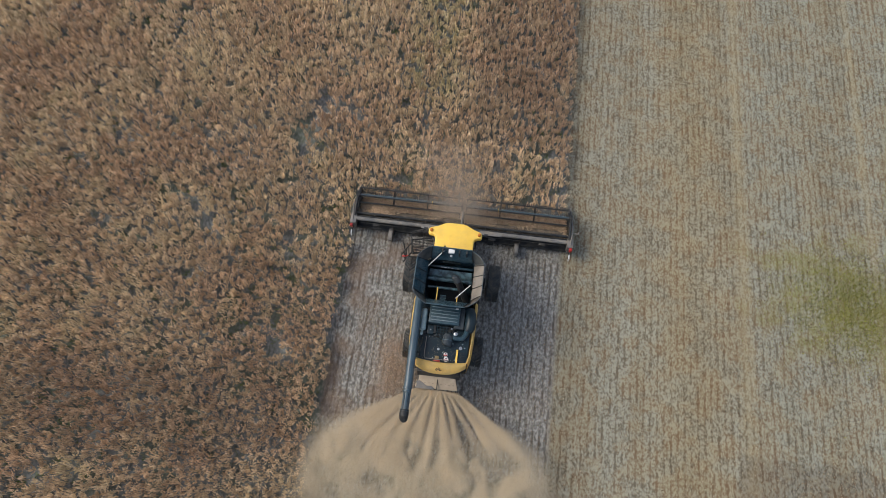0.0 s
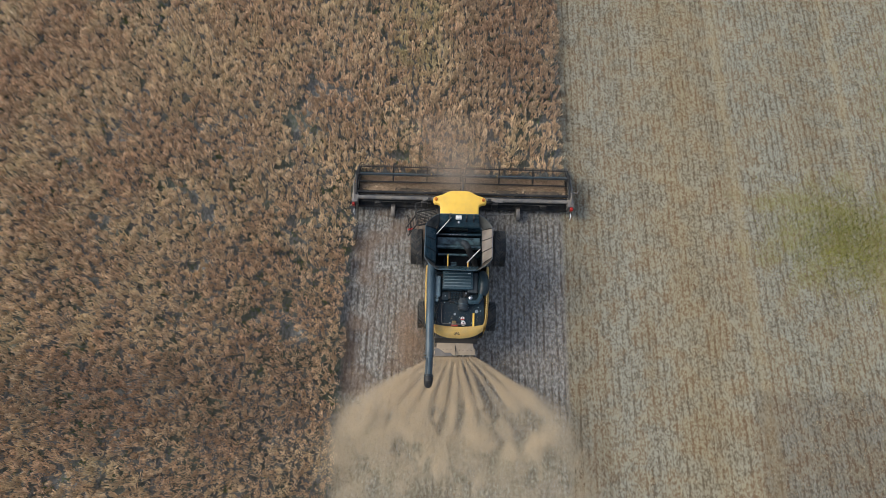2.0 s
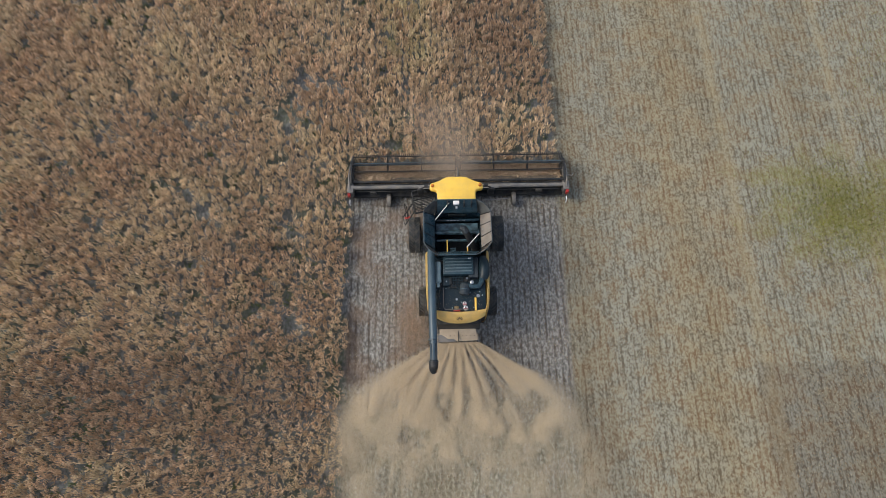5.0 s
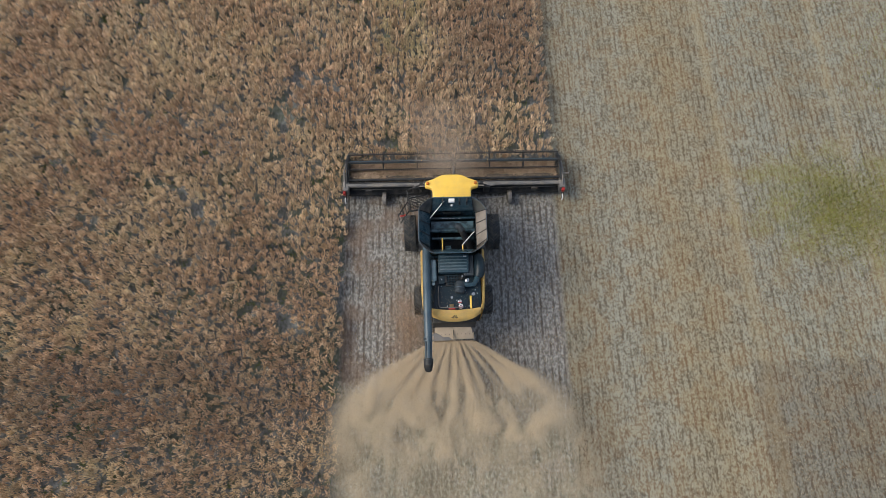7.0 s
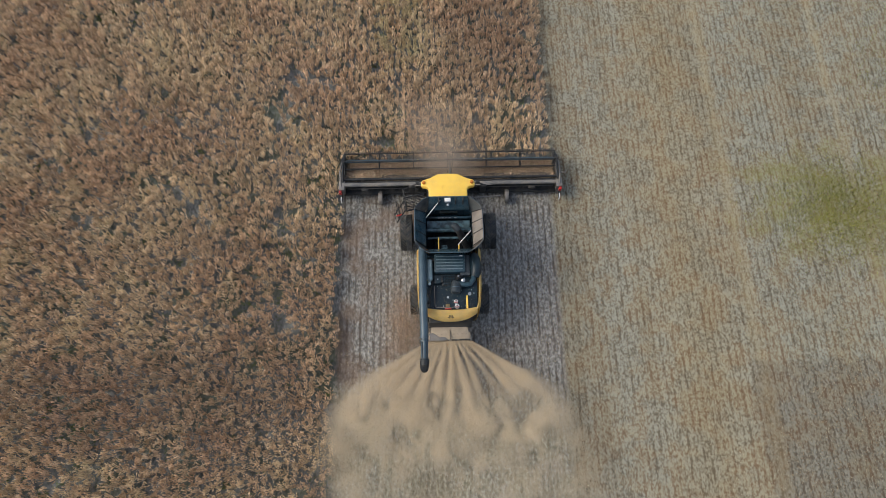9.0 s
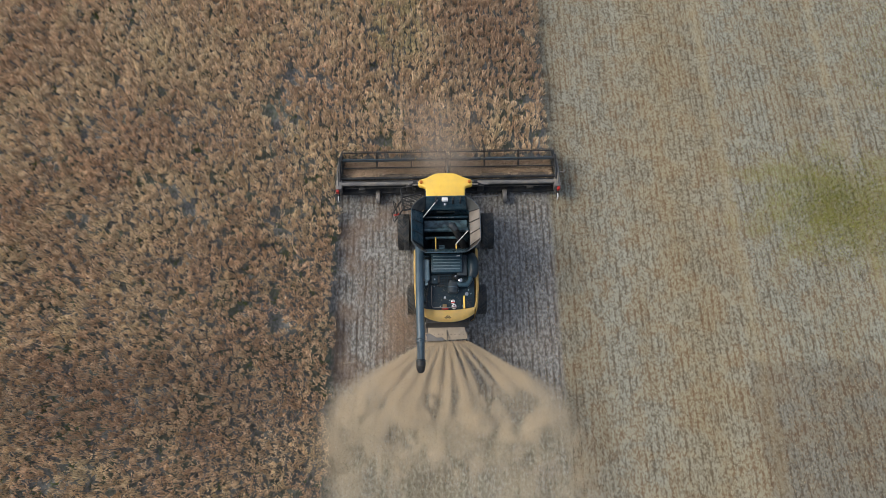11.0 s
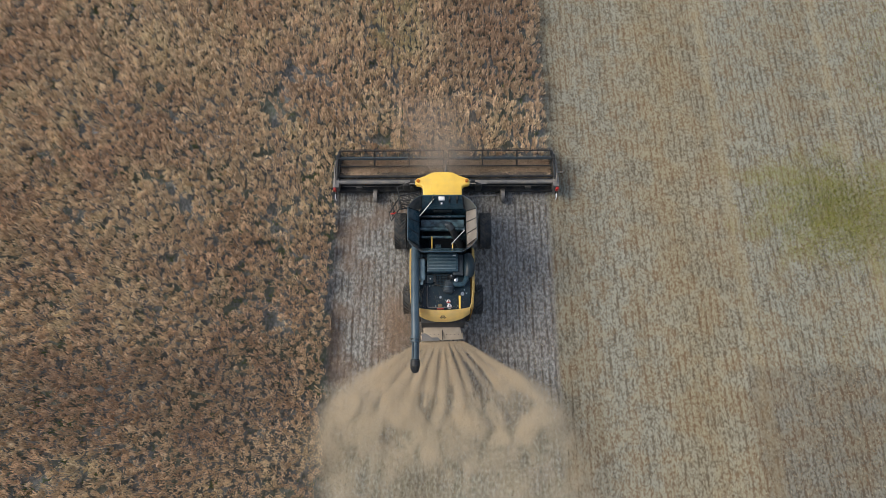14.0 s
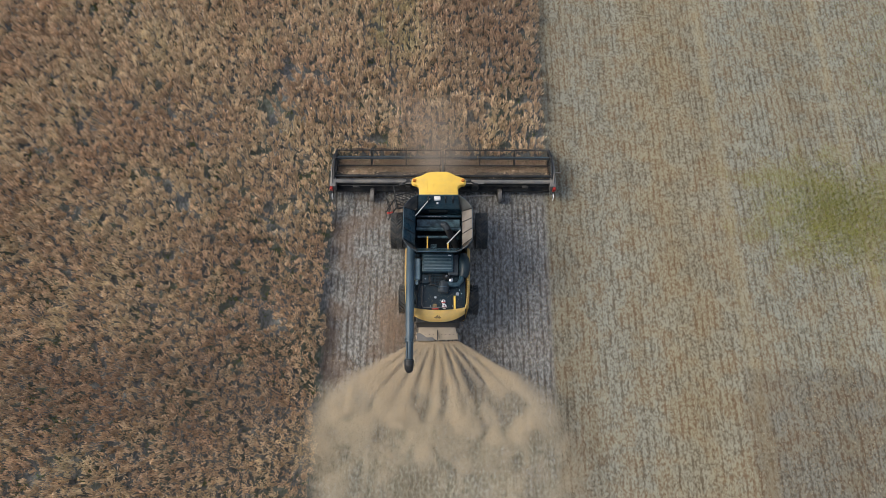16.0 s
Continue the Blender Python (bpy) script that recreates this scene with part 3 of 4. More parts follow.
def build_hull():
    cpart("body", box(-1.18, 1.18, -2.05, 0.25, 1.05, 2.38, 0.05, box(-1.18, 1.18, -4.4, -2.03, 1.05, 3.25, 0.05)), M_BLACK, "black main body")
    cpart("feeder_house", box(-0.75, 0.75, 0.2, 2.38, 0.75, 1.55, 0.04), M_DARK, "black feeder house")
    for s in (-1, 1):
        bm = bmesh.new()
        prof = [(1.25, 1.25), (1.40, 1.5), (1.45, 2.4), (1.435, 3.1), (1.405, 3.3), (1.365, 3.37), (1.305, 3.385)]
        ysl = [-1.75, -2.4, -3.3, -4.1, -4.42]
        k = [1.0, 1.0, 0.99, 0.95, 0.88]
        rings = [[bm.verts.new((s * px * f * (0.955 if s > 0 else 1.0), yy, pz)) for px, pz in prof] for yy, f in zip(ysl, k)]
        for a, b in zip(rings, rings[1:]):
            for i in range(len(prof) - 1):
                bm.faces.new((a[i], a[i + 1], b[i + 1], b[i]))
        bmesh.ops.solidify(bm, geom=bm.faces[:], thickness=0.03)
        cpart("side_panel", bm, M_HOOD, "curved yellow side panel")
        bm = box(s * 1.22 - 0.05, s * 1.22 + 0.05, -1.75, 0.2, 1.3, 3.6, 0.02)
        cpart("tank_side", bm, M_DARK, "black tank side wall")
    # rear hood
    bm = bmesh.new()
    rows_ = []
    for i in range(25):
        u = -1 + 2 * i / 24
        x = 1.13 * u + 0.0
        yf = -4.48 + 0.12 * u * u
        yr = -4.95 + 0.36 * abs(u) ** 2.6
        rows_.append([bm.verts.new(p) for p in ((x, yf, 3.36), (x, yf - 0.03, 3.42), (x, (yf + yr) / 2, 3.4), (x, yr + 0.06, 3.3), (x, yr, 3.2),
                                                (x * 0.995, yr + 0.03, 3.1), (x * 0.98, yr + 0.1, 3.0))])
    for a, b in zip(rows_, rows_[1:]):
        for j in range(6):
            bm.faces.new((a[j], a[j + 1], b[j + 1], b[j]))
    bmesh.ops.solidify(bm, geom=bm.faces[:], thickness=0.03)
    hood = cpart("rear_hood", bm, M_HOOD, "curved yellow rear hood")
    for k in range(-2, 3):
        a = radians(k * 32)
        bm = box(-0.02, 0.02, 0.05, 0.15, -0.006, 0.006, 0.0, m=Matrix.Translation((0.0, -4.86, 3.375)) @ Matrix.Rotation(radians(17), 4, 'X') @ Matrix.Rotation(a, 4, 'Z'))
        cpart("decal", bm, M_MARK, "dark fan-shaped decal bar", hood)
    cpart("chopper_housing", box(-0.95, 0.95, -4.75, -4.3, 1.3, 2.3, 0.05), M_BLACK)
    # straw spreader
    bm = plate([(-0.86, -4.55, 1.5), (-0.86, -4.95, 1.38), (-0.98, -5.28, 1.22), (0.9, -5.22, 1.22), (0.8, -4.95, 1.38), (0.72, -4.55, 1.5)], 0.03)
    spreader = cpart("straw_spreader", bm, M_PAN, "tan dust-covered straw spreader plate")
    for x0, x1, y0, y1 in ((-0.98, -0.93, -5.25, -4.95), (0.83, 0.88, -5.22, -4.95)):
        cpart("side_fin", box(x0, x1, y0, y1, 1.18, 1.36, 0.01), M_PAN, "", spreader)
    cpart("rib", box(-0.04, -0.01, -5.3, -4.55, 1.36, 1.44, 0.008, m=None), M_BLACK, "dark steel rib", spreader)
    for i in range(9):
        x = -0.75 + 0.18 * i
        cpart("bolt", tube([(x, -5.04, 1.33), (x, -5.04, 1.37)], 0.018, 8), M_BLACK, "", spreader)
    rag = [(-0.97, -5.02), (-0.8, -4.99), (-0.64, -5.07), (-0.5, -5.17), (-0.24, -5.16), (-0.1, -5.27), (-0.3, -5.3), (-0.99, -5.31)]
    cpart("flap", plate([(x, y, 1.43 + (y + 4.95) * 0.485) for x, y in rag], 0.015), M_BEAM, "ragged grey rubber flap", spreader)
    for i in range(10):
        x = -0.85 + 0.187 * i
        cpart("vane", box(x - 0.012, x + 0.012, -5.3, -4.9, 1.08, 1.2, 0.004), M_BLACK, "", spreader)
    cpart("hinge_bar", tube([(-0.85, -4.62, 1.55), (0.75, -4.62, 1.55)], 0.035), M_BLACK)
    cpart("rear_bracket", tube([(0.75, -4.7, 1.7), (1.02, -4.72, 1.75), (1.05, -4.8, 1.7)], 0.04), M_BEAM, "grey rear bracket")


def build_cab():
    cab = cpart("cab", box(-0.92, 0.92, 0.28, 1.55, 1.75, 3.56, 0.08), M_GLASS, "dark tinted glass cab")
    for sx in (-0.93, 0.93):
        for sy in (0.34, 1.48):
            cpart("cab_post", tube([(sx, sy, 1.75), (sx, sy, 3.56)], 0.05, 8), M_BLACK, "", cab)
    half = [(0.0, 1.74), (0.3, 1.735), (0.46, 1.71), (0.6, 1.64), (0.78, 1.54), (0.98, 1.47), (1.12, 1.42), (1.19, 1.34), (1.2, 1.2), (1.14, 1.11),
            (1.0, 1.09), (0.9, 1.04), (0.86, 0.95), (0.86, 0.3)]
    roof = cpart("cab_roof", prism([(-x, y) for x, y in half[:0:-1]] + half, 3.56, 3.78, 0.07), M_YELLOW, "rounded yellow cab roof")
    for s in (-1, 1):
        cpart("beacon", lathe_z([(0.075, 0.0), (0.08, 0.04), (0.06, 0.1), (0.0, 0.12)], (s * 1.07, 1.27, 3.775)), M_ORANGE, "amber roof beacon", roof)
    for i in (-0.5, -0.25, 0.25, 0.5):
        cpart("roof_rib", box(i - 0.012, i + 0.012, 0.45, 1.35, 3.776, 3.786, 0.004), M_YELLOW, "", roof)
    cpart("aerial_base", tube([(-0.38, 0.5, 3.77), (-0.38, 0.5, 3.95), (-0.38, 0.42, 4.02)], 0.04, 10), M_BLACK, "black aerial stub", roof)
    for s in (-1, 1):
        arm = cpart("mirror_arm", tube([(s * 1.12, 1.35, 3.5), (s * 1.4, 1.4, 3.45), (s * 1.62, 1.38, 3.3)], 0.03, 8), M_BLACK, "black mirror arm")
        cpart("mirror", box(s * 1.62 - 0.14, s * 1.62 + 0.14, 1.3, 1.42, 2.7, 3.28, 0.04), M_BLACK, "black wing mirror", arm)
        cpart("work_lamp", box(s * 1.36 - 0.09, s * 1.36 + 0.09, 1.38, 1.5, 3.36, 3.5, 0.03), M_BLACK, "", arm)
    cpart("guide_rod", tube([(1.25, 1.3, 2.1), (2.5, 1.4, 2.05)], 0.028, 8), M_BEAM, "thin grey rod")


def lathe_z(profile, at, seg=16):
    bm = lathe([(r + 1e-4, x) for r, x in profile], (0, 0, 0), seg)
    bmesh.ops.transform(bm, matrix=Matrix.Translation(at) @ Matrix.Rotation(radians(-90), 4, 'Y'), verts=bm.verts)
    return bm


def build_tank():
    inner = [(-0.9, -0.08), (0.92, -0.08), (1.04, -0.2), (1.04, -1.84), (0.92, -1.96), (-0.9, -1.96), (-1.02, -1.84), (-1.02, -0.2)]
    outer = [(-0.87, 0.2), (0.83, 0.2), (1.43, -0.4), (1.43, -1.8), (0.74, -2.37), (-0.84, -2.37), (-1.46, -1.8), (-1.46, -0.36)]
    zi, zo = 3.85, 4.6
    # inner walls down to the sloped floor
    bm = bmesh.new()
    lv = [[bm.verts.new((x * f, -1.02 + (y + 1.02) * f, z)) for x, y in inner] for z, f in ((zi, 1.0), (3.1, 0.97), (2.5, 0.6))]
    for a, b in zip(lv, lv[1:]):
        for i in range(8):
            bm.faces.new((a[i], a[(i + 1) % 8], b[(i + 1) % 8], b[i]))
    bmesh.ops.solidify(bm, geom=bm.faces[:], thickness=0.02)
    tank = cpart("grain_tank", bm, M_TANKIN, "dark steel grain tank, open on top")
    cpart("tank_floor", box(-0.8, 0.8, -1.7, -0.35, 2.42, 2.52, 0.02), M_CLOTH, "", tank)
    ins, outs = [], []
    for i in range(4):
        # each corner of the rim is a rounded gusset between two straight flaps
        p, q = Vector(outer[2 * i + 1]), Vector(outer[(2 * i + 2) % 8])
        c = Vector((q.x, p.y)) if i % 2 == 0 else Vector((p.x, q.y))
        c = c.lerp((p + q) / 2, 0.62)
        pi_, qi = Vector(inner[2 * i + 1]), Vector(inner[(2 * i + 2) % 8])
        ci = (Vector((qi.x, pi_.y)) if i % 2 == 0 else Vector((pi_.x, qi.y)))
        ts = [k / 5 for k in range(6)]
        outs.append([p * (1 - t) ** 2 + c * 2 * t * (1 - t) + q * t * t for t in ts])
        ins.append([pi_ * (1 - t) ** 2 + ci * 2 * t * (1 - t) + qi * t * t for t in ts])
    # the right-hand flap and its rear gusset are paler than the rest
    for i in range(4):
        a, b = 2 * i, 2 * i + 1
        cpart("tank_flap", plate([(*inner[a], zi), (*inner[b], zi), (*outer[b], zo), (*outer[a], zo)], 0.03), M_PALE if i == 1 else M_TANK,
              "pale folded-out tank flap" if i == 1 else "dark folded-out grain tank flap", tank)
        bm = bmesh.new()
        lo = [bm.verts.new((v.x, v.y, zi)) for v in ins[i]]
        hi = [bm.verts.new((v.x, v.y, zo)) for v in outs[i]]
        for k in range(5):
            bm.faces.new((lo[k], lo[k + 1], hi[k + 1], hi[k]))
        bmesh.ops.solidify(bm, geom=bm.faces[:], thickness=0.02)
        cpart("corner_gusset", bm, M_PALE if i == 1 else M_GUSSET, "rounded rubber gusset between tank flaps", tank)
        cpart("rim", tube([(*outer[a], zo), (*outer[b], zo)] + [(v.x, v.y, zo) for v in outs[i][1:]], 0.011, 8), M_AUGER, "", tank)
        if i in (1, 3):
            for f in (0.02, 0.33, 0.66, 0.98):
                p = [Vector((*inner[a], zi)).lerp(Vector((*inner[b], zi)), f), Vector((*outer[a], zo)).lerp(Vector((*outer[b], zo)), f)]
                up = Vector((0.03 if i == 3 else -0.03, 0, 0.03))
                cpart("rib", tube([p[0] + up, p[1] + up], 0.018, 6), M_BLACK, "", tank)
        else:
            for f in (0.0, 1.0):
                up = Vector((0, 0.03 if i == 2 else -0.03, 0.03))
                cpart("rib", tube([Vector((*inner[a if f == 0 else b], zi)) + up, Vector((*outer[a if f == 0 else b], zo)) + up], 0.016, 6), M_BLACK, "", tank)
    for y, z, r, x0, x1 in ((-0.45, 2.95, 0.06, -0.98, 0.98), (-0.78, 3.2, 0.1, -0.98, 0.98), (-1.2, 3.3, 0.06, -0.9, 0.5)):
        cpart("cross_auger", tube([(x0, y, z), (x1, y, z)], r, 14), M_BAR, "dark steel cross tube", tank)
    cpart("tank_beam", box(-1.0, 1.0, -0.29, -0.2, 3.3, 3.4, 0.01), M_TANKIN, "", tank)
    for x in (-0.4, -0.25, -0.1, 0.05, 0.3):
        cpart("tank_beam_clip", box(x - 0.05, x + 0.05, -0.3, -0.26, 3.4, 3.415, 0.004), M_STEEL, "", tank)
    bub = cpart("bubble_auger", tube([(0.86, -1.62, 2.8), (0.72, -1.45, 3.2), (0.38, -1.02, 3.8)], [0.15, 0.15, 0.14], 16), M_BLACK, "black filling auger", tank)
    cpart("spout", tube([(0.38, -1.02, 3.8), (0.25, -0.88, 3.93), (0.16, -0.86, 3.9)], [0.165, 0.15, 0.135], 16), M_DARK, "", bub)
    cpart("tank_window", box(-0.4, 0.4, -0.13, -0.10, 3.45, 3.72, 0.02), M_GLASS, "small dark window", tank)
    for p0, p1 in (((-0.35, 0.12, 4.42), (-0.98, -0.5, 3.98)), ((0.93, -1.2, 4.1), (0.36, -1.92, 4.32))):
        cpart("gas_strut", tube([p0, Vector(p0).lerp(Vector(p1), 0.5), p1], 0.02, 8), M_WHITE, "pale steel gas strut", tank)
    for x, y0, y1 in ((-0.46, -1.3, -1.9), (0.42, -1.62, -1.85)):
        cpart("hand_grip", tube([(x, y0, 3.62), (x, y1, 3.62)], 0.028, 8), M_YELLOW, "yellow grab bar", tank)
    for k in range(5):
        cpart("tank_rung", tube([(-0.33, -1.45 - 0.1 * k, 3.0 + 0.14 * k), (-0.08, -1.45 - 0.1 * k, 3.0 + 0.14 * k)], 0.022, 6), M_BAR, "", tank)
    sensor = cpart("sensor_box", box(-0.17, 0.09, 0.0, 0.23, 4.4, 4.56, 0.03), M_WHITE, "white sensor box on the tank front", tank)
    cpart("sensor_lens", tube([(-0.03, -0.02, 4.34), (-0.03, -0.1, 4.3)], 0.06, 12), M_STEEL, "", sensor)
    for i in range(8):
        x = -0.84 + 0.24 * i
        cpart("bolt", tube([(x, 0.03, 4.2), (x, 0.0, 4.23)], 0.018, 6), M_DECK, "", tank)
    for i in range(6):
        for s_ in (-1, 1):
            y = -0.5 - 0.24 * i
            cpart("bolt", tube([(s_ * 1.1, y, 3.99), (s_ * 1.085, y, 4.02)], 0.016, 6), M_SILVER, "", tank)
    cpart("grain_spout_plate", plate([(-0.95, -0.62, 2.98), (0.95, -0.62, 2.98), (0.95, -0.3, 3.12), (-0.95, -0.3, 3.12)], 0.03), M_BAR, "steel cross plate with bluish reflections in its colour", tank)
    for x in (-0.42, 0.3, 0.62):
        cpart("flap_hinge", box(x - 0.03, x + 0.03, 0.0, 0.16, 4.16, 4.6, 0.01, m=None), M_BLACK, "", tank)


def build_engine():
    cpart("engine_deck", box(-1.14, 1.14, -4.44, -2.0, 3.24, 3.3, 0.01), M_DECK, "dark engine deck plate")
    rad = cpart("radiator_hood", box(-0.66, 0.64, -2.9, -2.08, 3.3, 3.68, 0.05), M_COVER, "ribbed dark radiator hood")
    for k in range(5):
        y = -2.2 - 0.14 * k
        cpart("hood_rib", box(-0.58, 0.56, y - 0.022, y + 0.012, 3.68, 3.705, 0.005), M_RIB, "", rad)
    cpart("hood_label", box(0.42, 0.55, -2.22, -2.17, 3.70, 3.716, 0.002), M_WHITE, "small white label", rad)
    muf = cpart("exhaust_muffler", tube([(-0.88, -2.3, 3.56), (-0.88, -2.34, 3.56), (-0.88, -3.2, 3.56), (-0.88, -3.24, 3.56)], [0.09, 0.14, 0.14, 0.09], 18), M_SILVER, "silver exhaust muffler")
    cpart("tailpipe", tube([(-0.88, -3.22, 3.56), (-0.88, -3.36, 3.57), (-0.88, -3.44, 3.72)], 0.06, 12), M_SILVER, "", muf)
    cpart("exhaust_elbow", tube([(-0.62, -2.3, 3.45), (-0.8, -2.26, 3.5), (-0.89, -2.3, 3.55)], 0.07, 12), M_BLACK, "", muf)
    scr = cpart("rotary_screen", tube([(0.66, -2.45, 3.3), (0.66, -2.45, 3.42)], 0.3, 24), M_DECK, "round dark air screen")
    cpart("air_duct", tube([(1.04, -2.08, 3.42), (1.1, -2.3, 3.46), (1.12, -2.6, 3.47), (1.1, -2.9, 3.45), (1.04, -3.06, 3.42)], [0.18, 0.23, 0.25, 0.23, 0.18], 20), M_DECK, "dark bulging air duct")
    cpart("duct_box", box(0.42, 0.86, -3.02, -2.1, 3.3, 3.56, 0.06), M_DARK, "", scr)
    eng = cpart("engine", box(-0.35, 0.35, -3.42, -2.92, 3.26, 3.4, 0.03), M_BLACK, "black engine block under an open grille")
    for k in range(4):
        x = -0.24 + 0.13 * k
        cpart("grille_bar", tube([(x, -2.95, 3.46), (x, -3.4, 3.46)], 0.022, 6), M_DECK, "", eng)
    for k in range(4):
        y = -3.0 - 0.12 * k
        cpart("grille_bar", tube([(-0.3, y, 3.48), (0.2, y, 3.48)], 0.018, 6), M_DECK, "", eng)
    flt = cpart("air_filter", tube([(0.28, -3.3, 3.5), (0.26, -3.36, 3.5), (0.23, -3.72, 3.5), (0.22, -3.78, 3.5)], [0.17, 0.22, 0.22, 0.17], 20), M_DARK, "black drum air filter")
    cpart("filter_band", tube([(0.245, -3.55, 3.5), (0.243, -3.58, 3.5)], 0.228, 20), M_AUGER, "", flt)
    cpart("intake_pipe", tube([(0.3, -3.35, 3.52), (0.55, -3.42, 3.52), (0.85, -3.4, 3.5), (0.98, -3.2, 3.46), (1.02, -2.95, 3.42)], 0.11, 14), M_COVER, "bent dark intake pipe", flt)
    cpart("pre_cleaner", lathe_z([(0.06, 0), (0.06, 0.14), (0.085, 0.15), (0.085, 0.21), (0.04, 0.24), (0, 0.25)], (0.55, -3.28, 3.5)), M_STEEL, "bright steel pre-cleaner cap", flt)
    cpart("fuel_cap", lathe_z([(0.07, 0), (0.07, 0.06), (0.0, 0.07)], (0.82, -3.78, 3.3)), M_STEEL, "steel filler cap")
    cpart("filler_cap", lathe_z([(0.05, 0), (0.05, 0.05), (0.0, 0.06)], (-0.1, -3.92, 3.3)), M_STEEL)
    box1 = cpart("tool_box", box(-0.66, -0.4, -3.35, -2.98, 3.3, 3.5, 0.03), M_DECK, "dark steel box")
    cpart("latch", box(-0.55, -0.5, -3.2, -3.14, 3.5, 3.53, 0.008), M_STEEL, "", box1)
    cpart("deck_rail", tube([(-0.66, -3.45, 3.42), (-0.66, -4.3, 3.42), (-0.6, -4.38, 3.42), (0.4, -4.38, 3.42)], 0.016, 8), M_BEAM, "thin grey deck rail")
    cpart("grab_strip", box(0.66, 0.74, -4.42, -3.86, 3.3, 3.36, 0.01), M_YELLOW, "yellow grab strip")
    for k in range(4):
        cpart("deck_cleat", box(0.84, 1.02, -4.0 - 0.11 * k, -3.96 - 0.11 * k, 3.3, 3.33, 0.008, m=None), M_BLACK)
    lamp = cpart("tail_lamp", box(-0.21, -0.03, -4.4, -4.22, 3.3, 3.38, 0.02), M_MARK, "rusty red tail lamp bracket")
    cpart("lens", box(-0.25, 0.03, -4.46, -4.4, 3.3, 3.4, 0.015), M_RED, "red lens", lamp)
    for x, y, r in ((0.23, -4.12, 0.085), (0.27, -4.32, 0.1)):
        cap = cpart("reservoir_cap", lathe_z([(r, 0), (r, 0.07), (r * 0.8, 0.09), (0.0, 0.1)], (x, y, 3.3)), M_WHITE, "round white cap with a red band")
        cpart("band", box(x - r * 0.95, x + r * 0.95, y - r * 0.75, y - r * 0.25, 3.39, 3.41, 0.005), M_RED, "red band", cap)
        cpart("knob", lathe_z([(r * 0.3, 0), (r * 0.3, 0.03), (0.0, 0.035)], (x, y + r * 0.2, 3.395)), M_BLACK, "", cap)
    for pts, r in ((((-1.0, -3.25, 3.4), (-1.02, -3.6, 3.38), (-0.8, -3.75, 3.34)), 0.035), (((-0.75, -3.0, 3.42), (-0.76, -3.4, 3.42), (-0.9, -3.9, 3.36)), 0.025),
                   (((-1.0, -3.7, 3.36), (-0.85, -4.0, 3.36), (-0.9, -4.35, 3.34)), 0.03), (((0.3, -3.05, 3.5), (0.42, -3.2, 3.55), (0.5, -3.0, 3.52)), 0.03)):
        cpart("hose", tube(pts, r, 8), M_BLACK)
    for x0, x1, y0, y1 in ((-0.62, 0.62, -2.925, -2.9), (-0.36, -0.33, -3.5, -2.95), (0.4, 0.43, -3.1, -2.1), (-0.7, -0.67, -4.4, -3.45), (0.56, 0.58, -4.4, -3.9)):
        cpart("deck_seam", box(x0, x1, y0, y1, 3.3, 3.33, 0.004), M_CLOTH)
    # pale bolts added to stand in for small glints on the deck
    for x, y in ((-0.6, -2.95), (0.36, -2.96), (0.62, -3.08), (-0.55, -3.42), (0.1, -4.05), (0.48, -3.62), (0.9, -3.6), (-0.3, -4.3), (0.62, -4.3), (1.0, -3.75)):
        cpart("bolt", tube([(x, y, 3.3), (x, y, 3.35)], 0.022, 8), M_SILVER)
    cpart("oil_filter", lathe_z([(0.05, 0), (0.055, 0.16), (0.03, 0.2), (0, 0.2)], (0.36, -3.05, 3.38)), M_STEEL, "bright oil filter")
    cpart("belt_guard", box(-0.42, -0.3, -3.3, -2.95, 3.3, 3.47, 0.02), M_BLACK)
    cpart("turbo_pipe", tube([(-0.1, -3.42, 3.42), (0.05, -3.5, 3.44), (0.2, -3.42, 3.46), (0.3, -3.2, 3.46)], 0.05, 10), M_DECK)
    for y in (-2.5, -3.05, -3.3):
        cpart("bracket", box(-0.82, -0.7, y - 0.04, y + 0.04, 3.3, 3.5, 0.01), M_BLACK)


def build_auger():
    tubeo = cpart("unloading_auger", tube([(-1.16, -1.75, 3.7), (-1.16, -1.95, 3.82), (-1.14, -4.5, 3.8), (-1.11, -5.8, 3.78)], [0.15, 0.172, 0.17, 0.165], 20), M_AUGER, "long dark grey unloading auger tube")
    cpart("auger_end", tube([(-1.11, -5.8, 3.78), (-1.115, -6.75, 3.76)], 0.15, 18), M_AUGER, "", tubeo)
    for y, r in ((-2.15, 0.19), (-3.6, 0.186), (-5.75, 0.19), (-5.88, 0.178)):
        cpart("flange", tube([(-1.135, y, 3.79), (-1.135, y - 0.05, 3.79)], r, 20), M_AUGER, "", tubeo)
    for dx in (-0.08, 0.08):
        cpart("auger_seam", box(-1.113 + dx - 0.012, -1.113 + dx + 0.012, -6.7, -5.95, 3.89, 3.93, 0.004), M_DECK, "", tubeo)
    sp = cpart("spout", tube([(-1.115, -6.62, 3.82), (-1.115, -6.8, 3.8), (-1.13, -6.92, 3.62), (-1.13, -6.95, 3.4)], [0.17, 0.19, 0.18, 0.16], 18), M_BLACK, "black rubber spout", tubeo)
    cpart("spout_band", tube([(-1.115, -6.66, 3.81), (-1.115, -6.7, 3.81)], 0.2, 20), M_DECK, "", sp)
    cpart("auger_cradle", box(-1.3, -0.92, -4.2, -4.1, 3.3, 3.62, 0.02), M_BLACK)


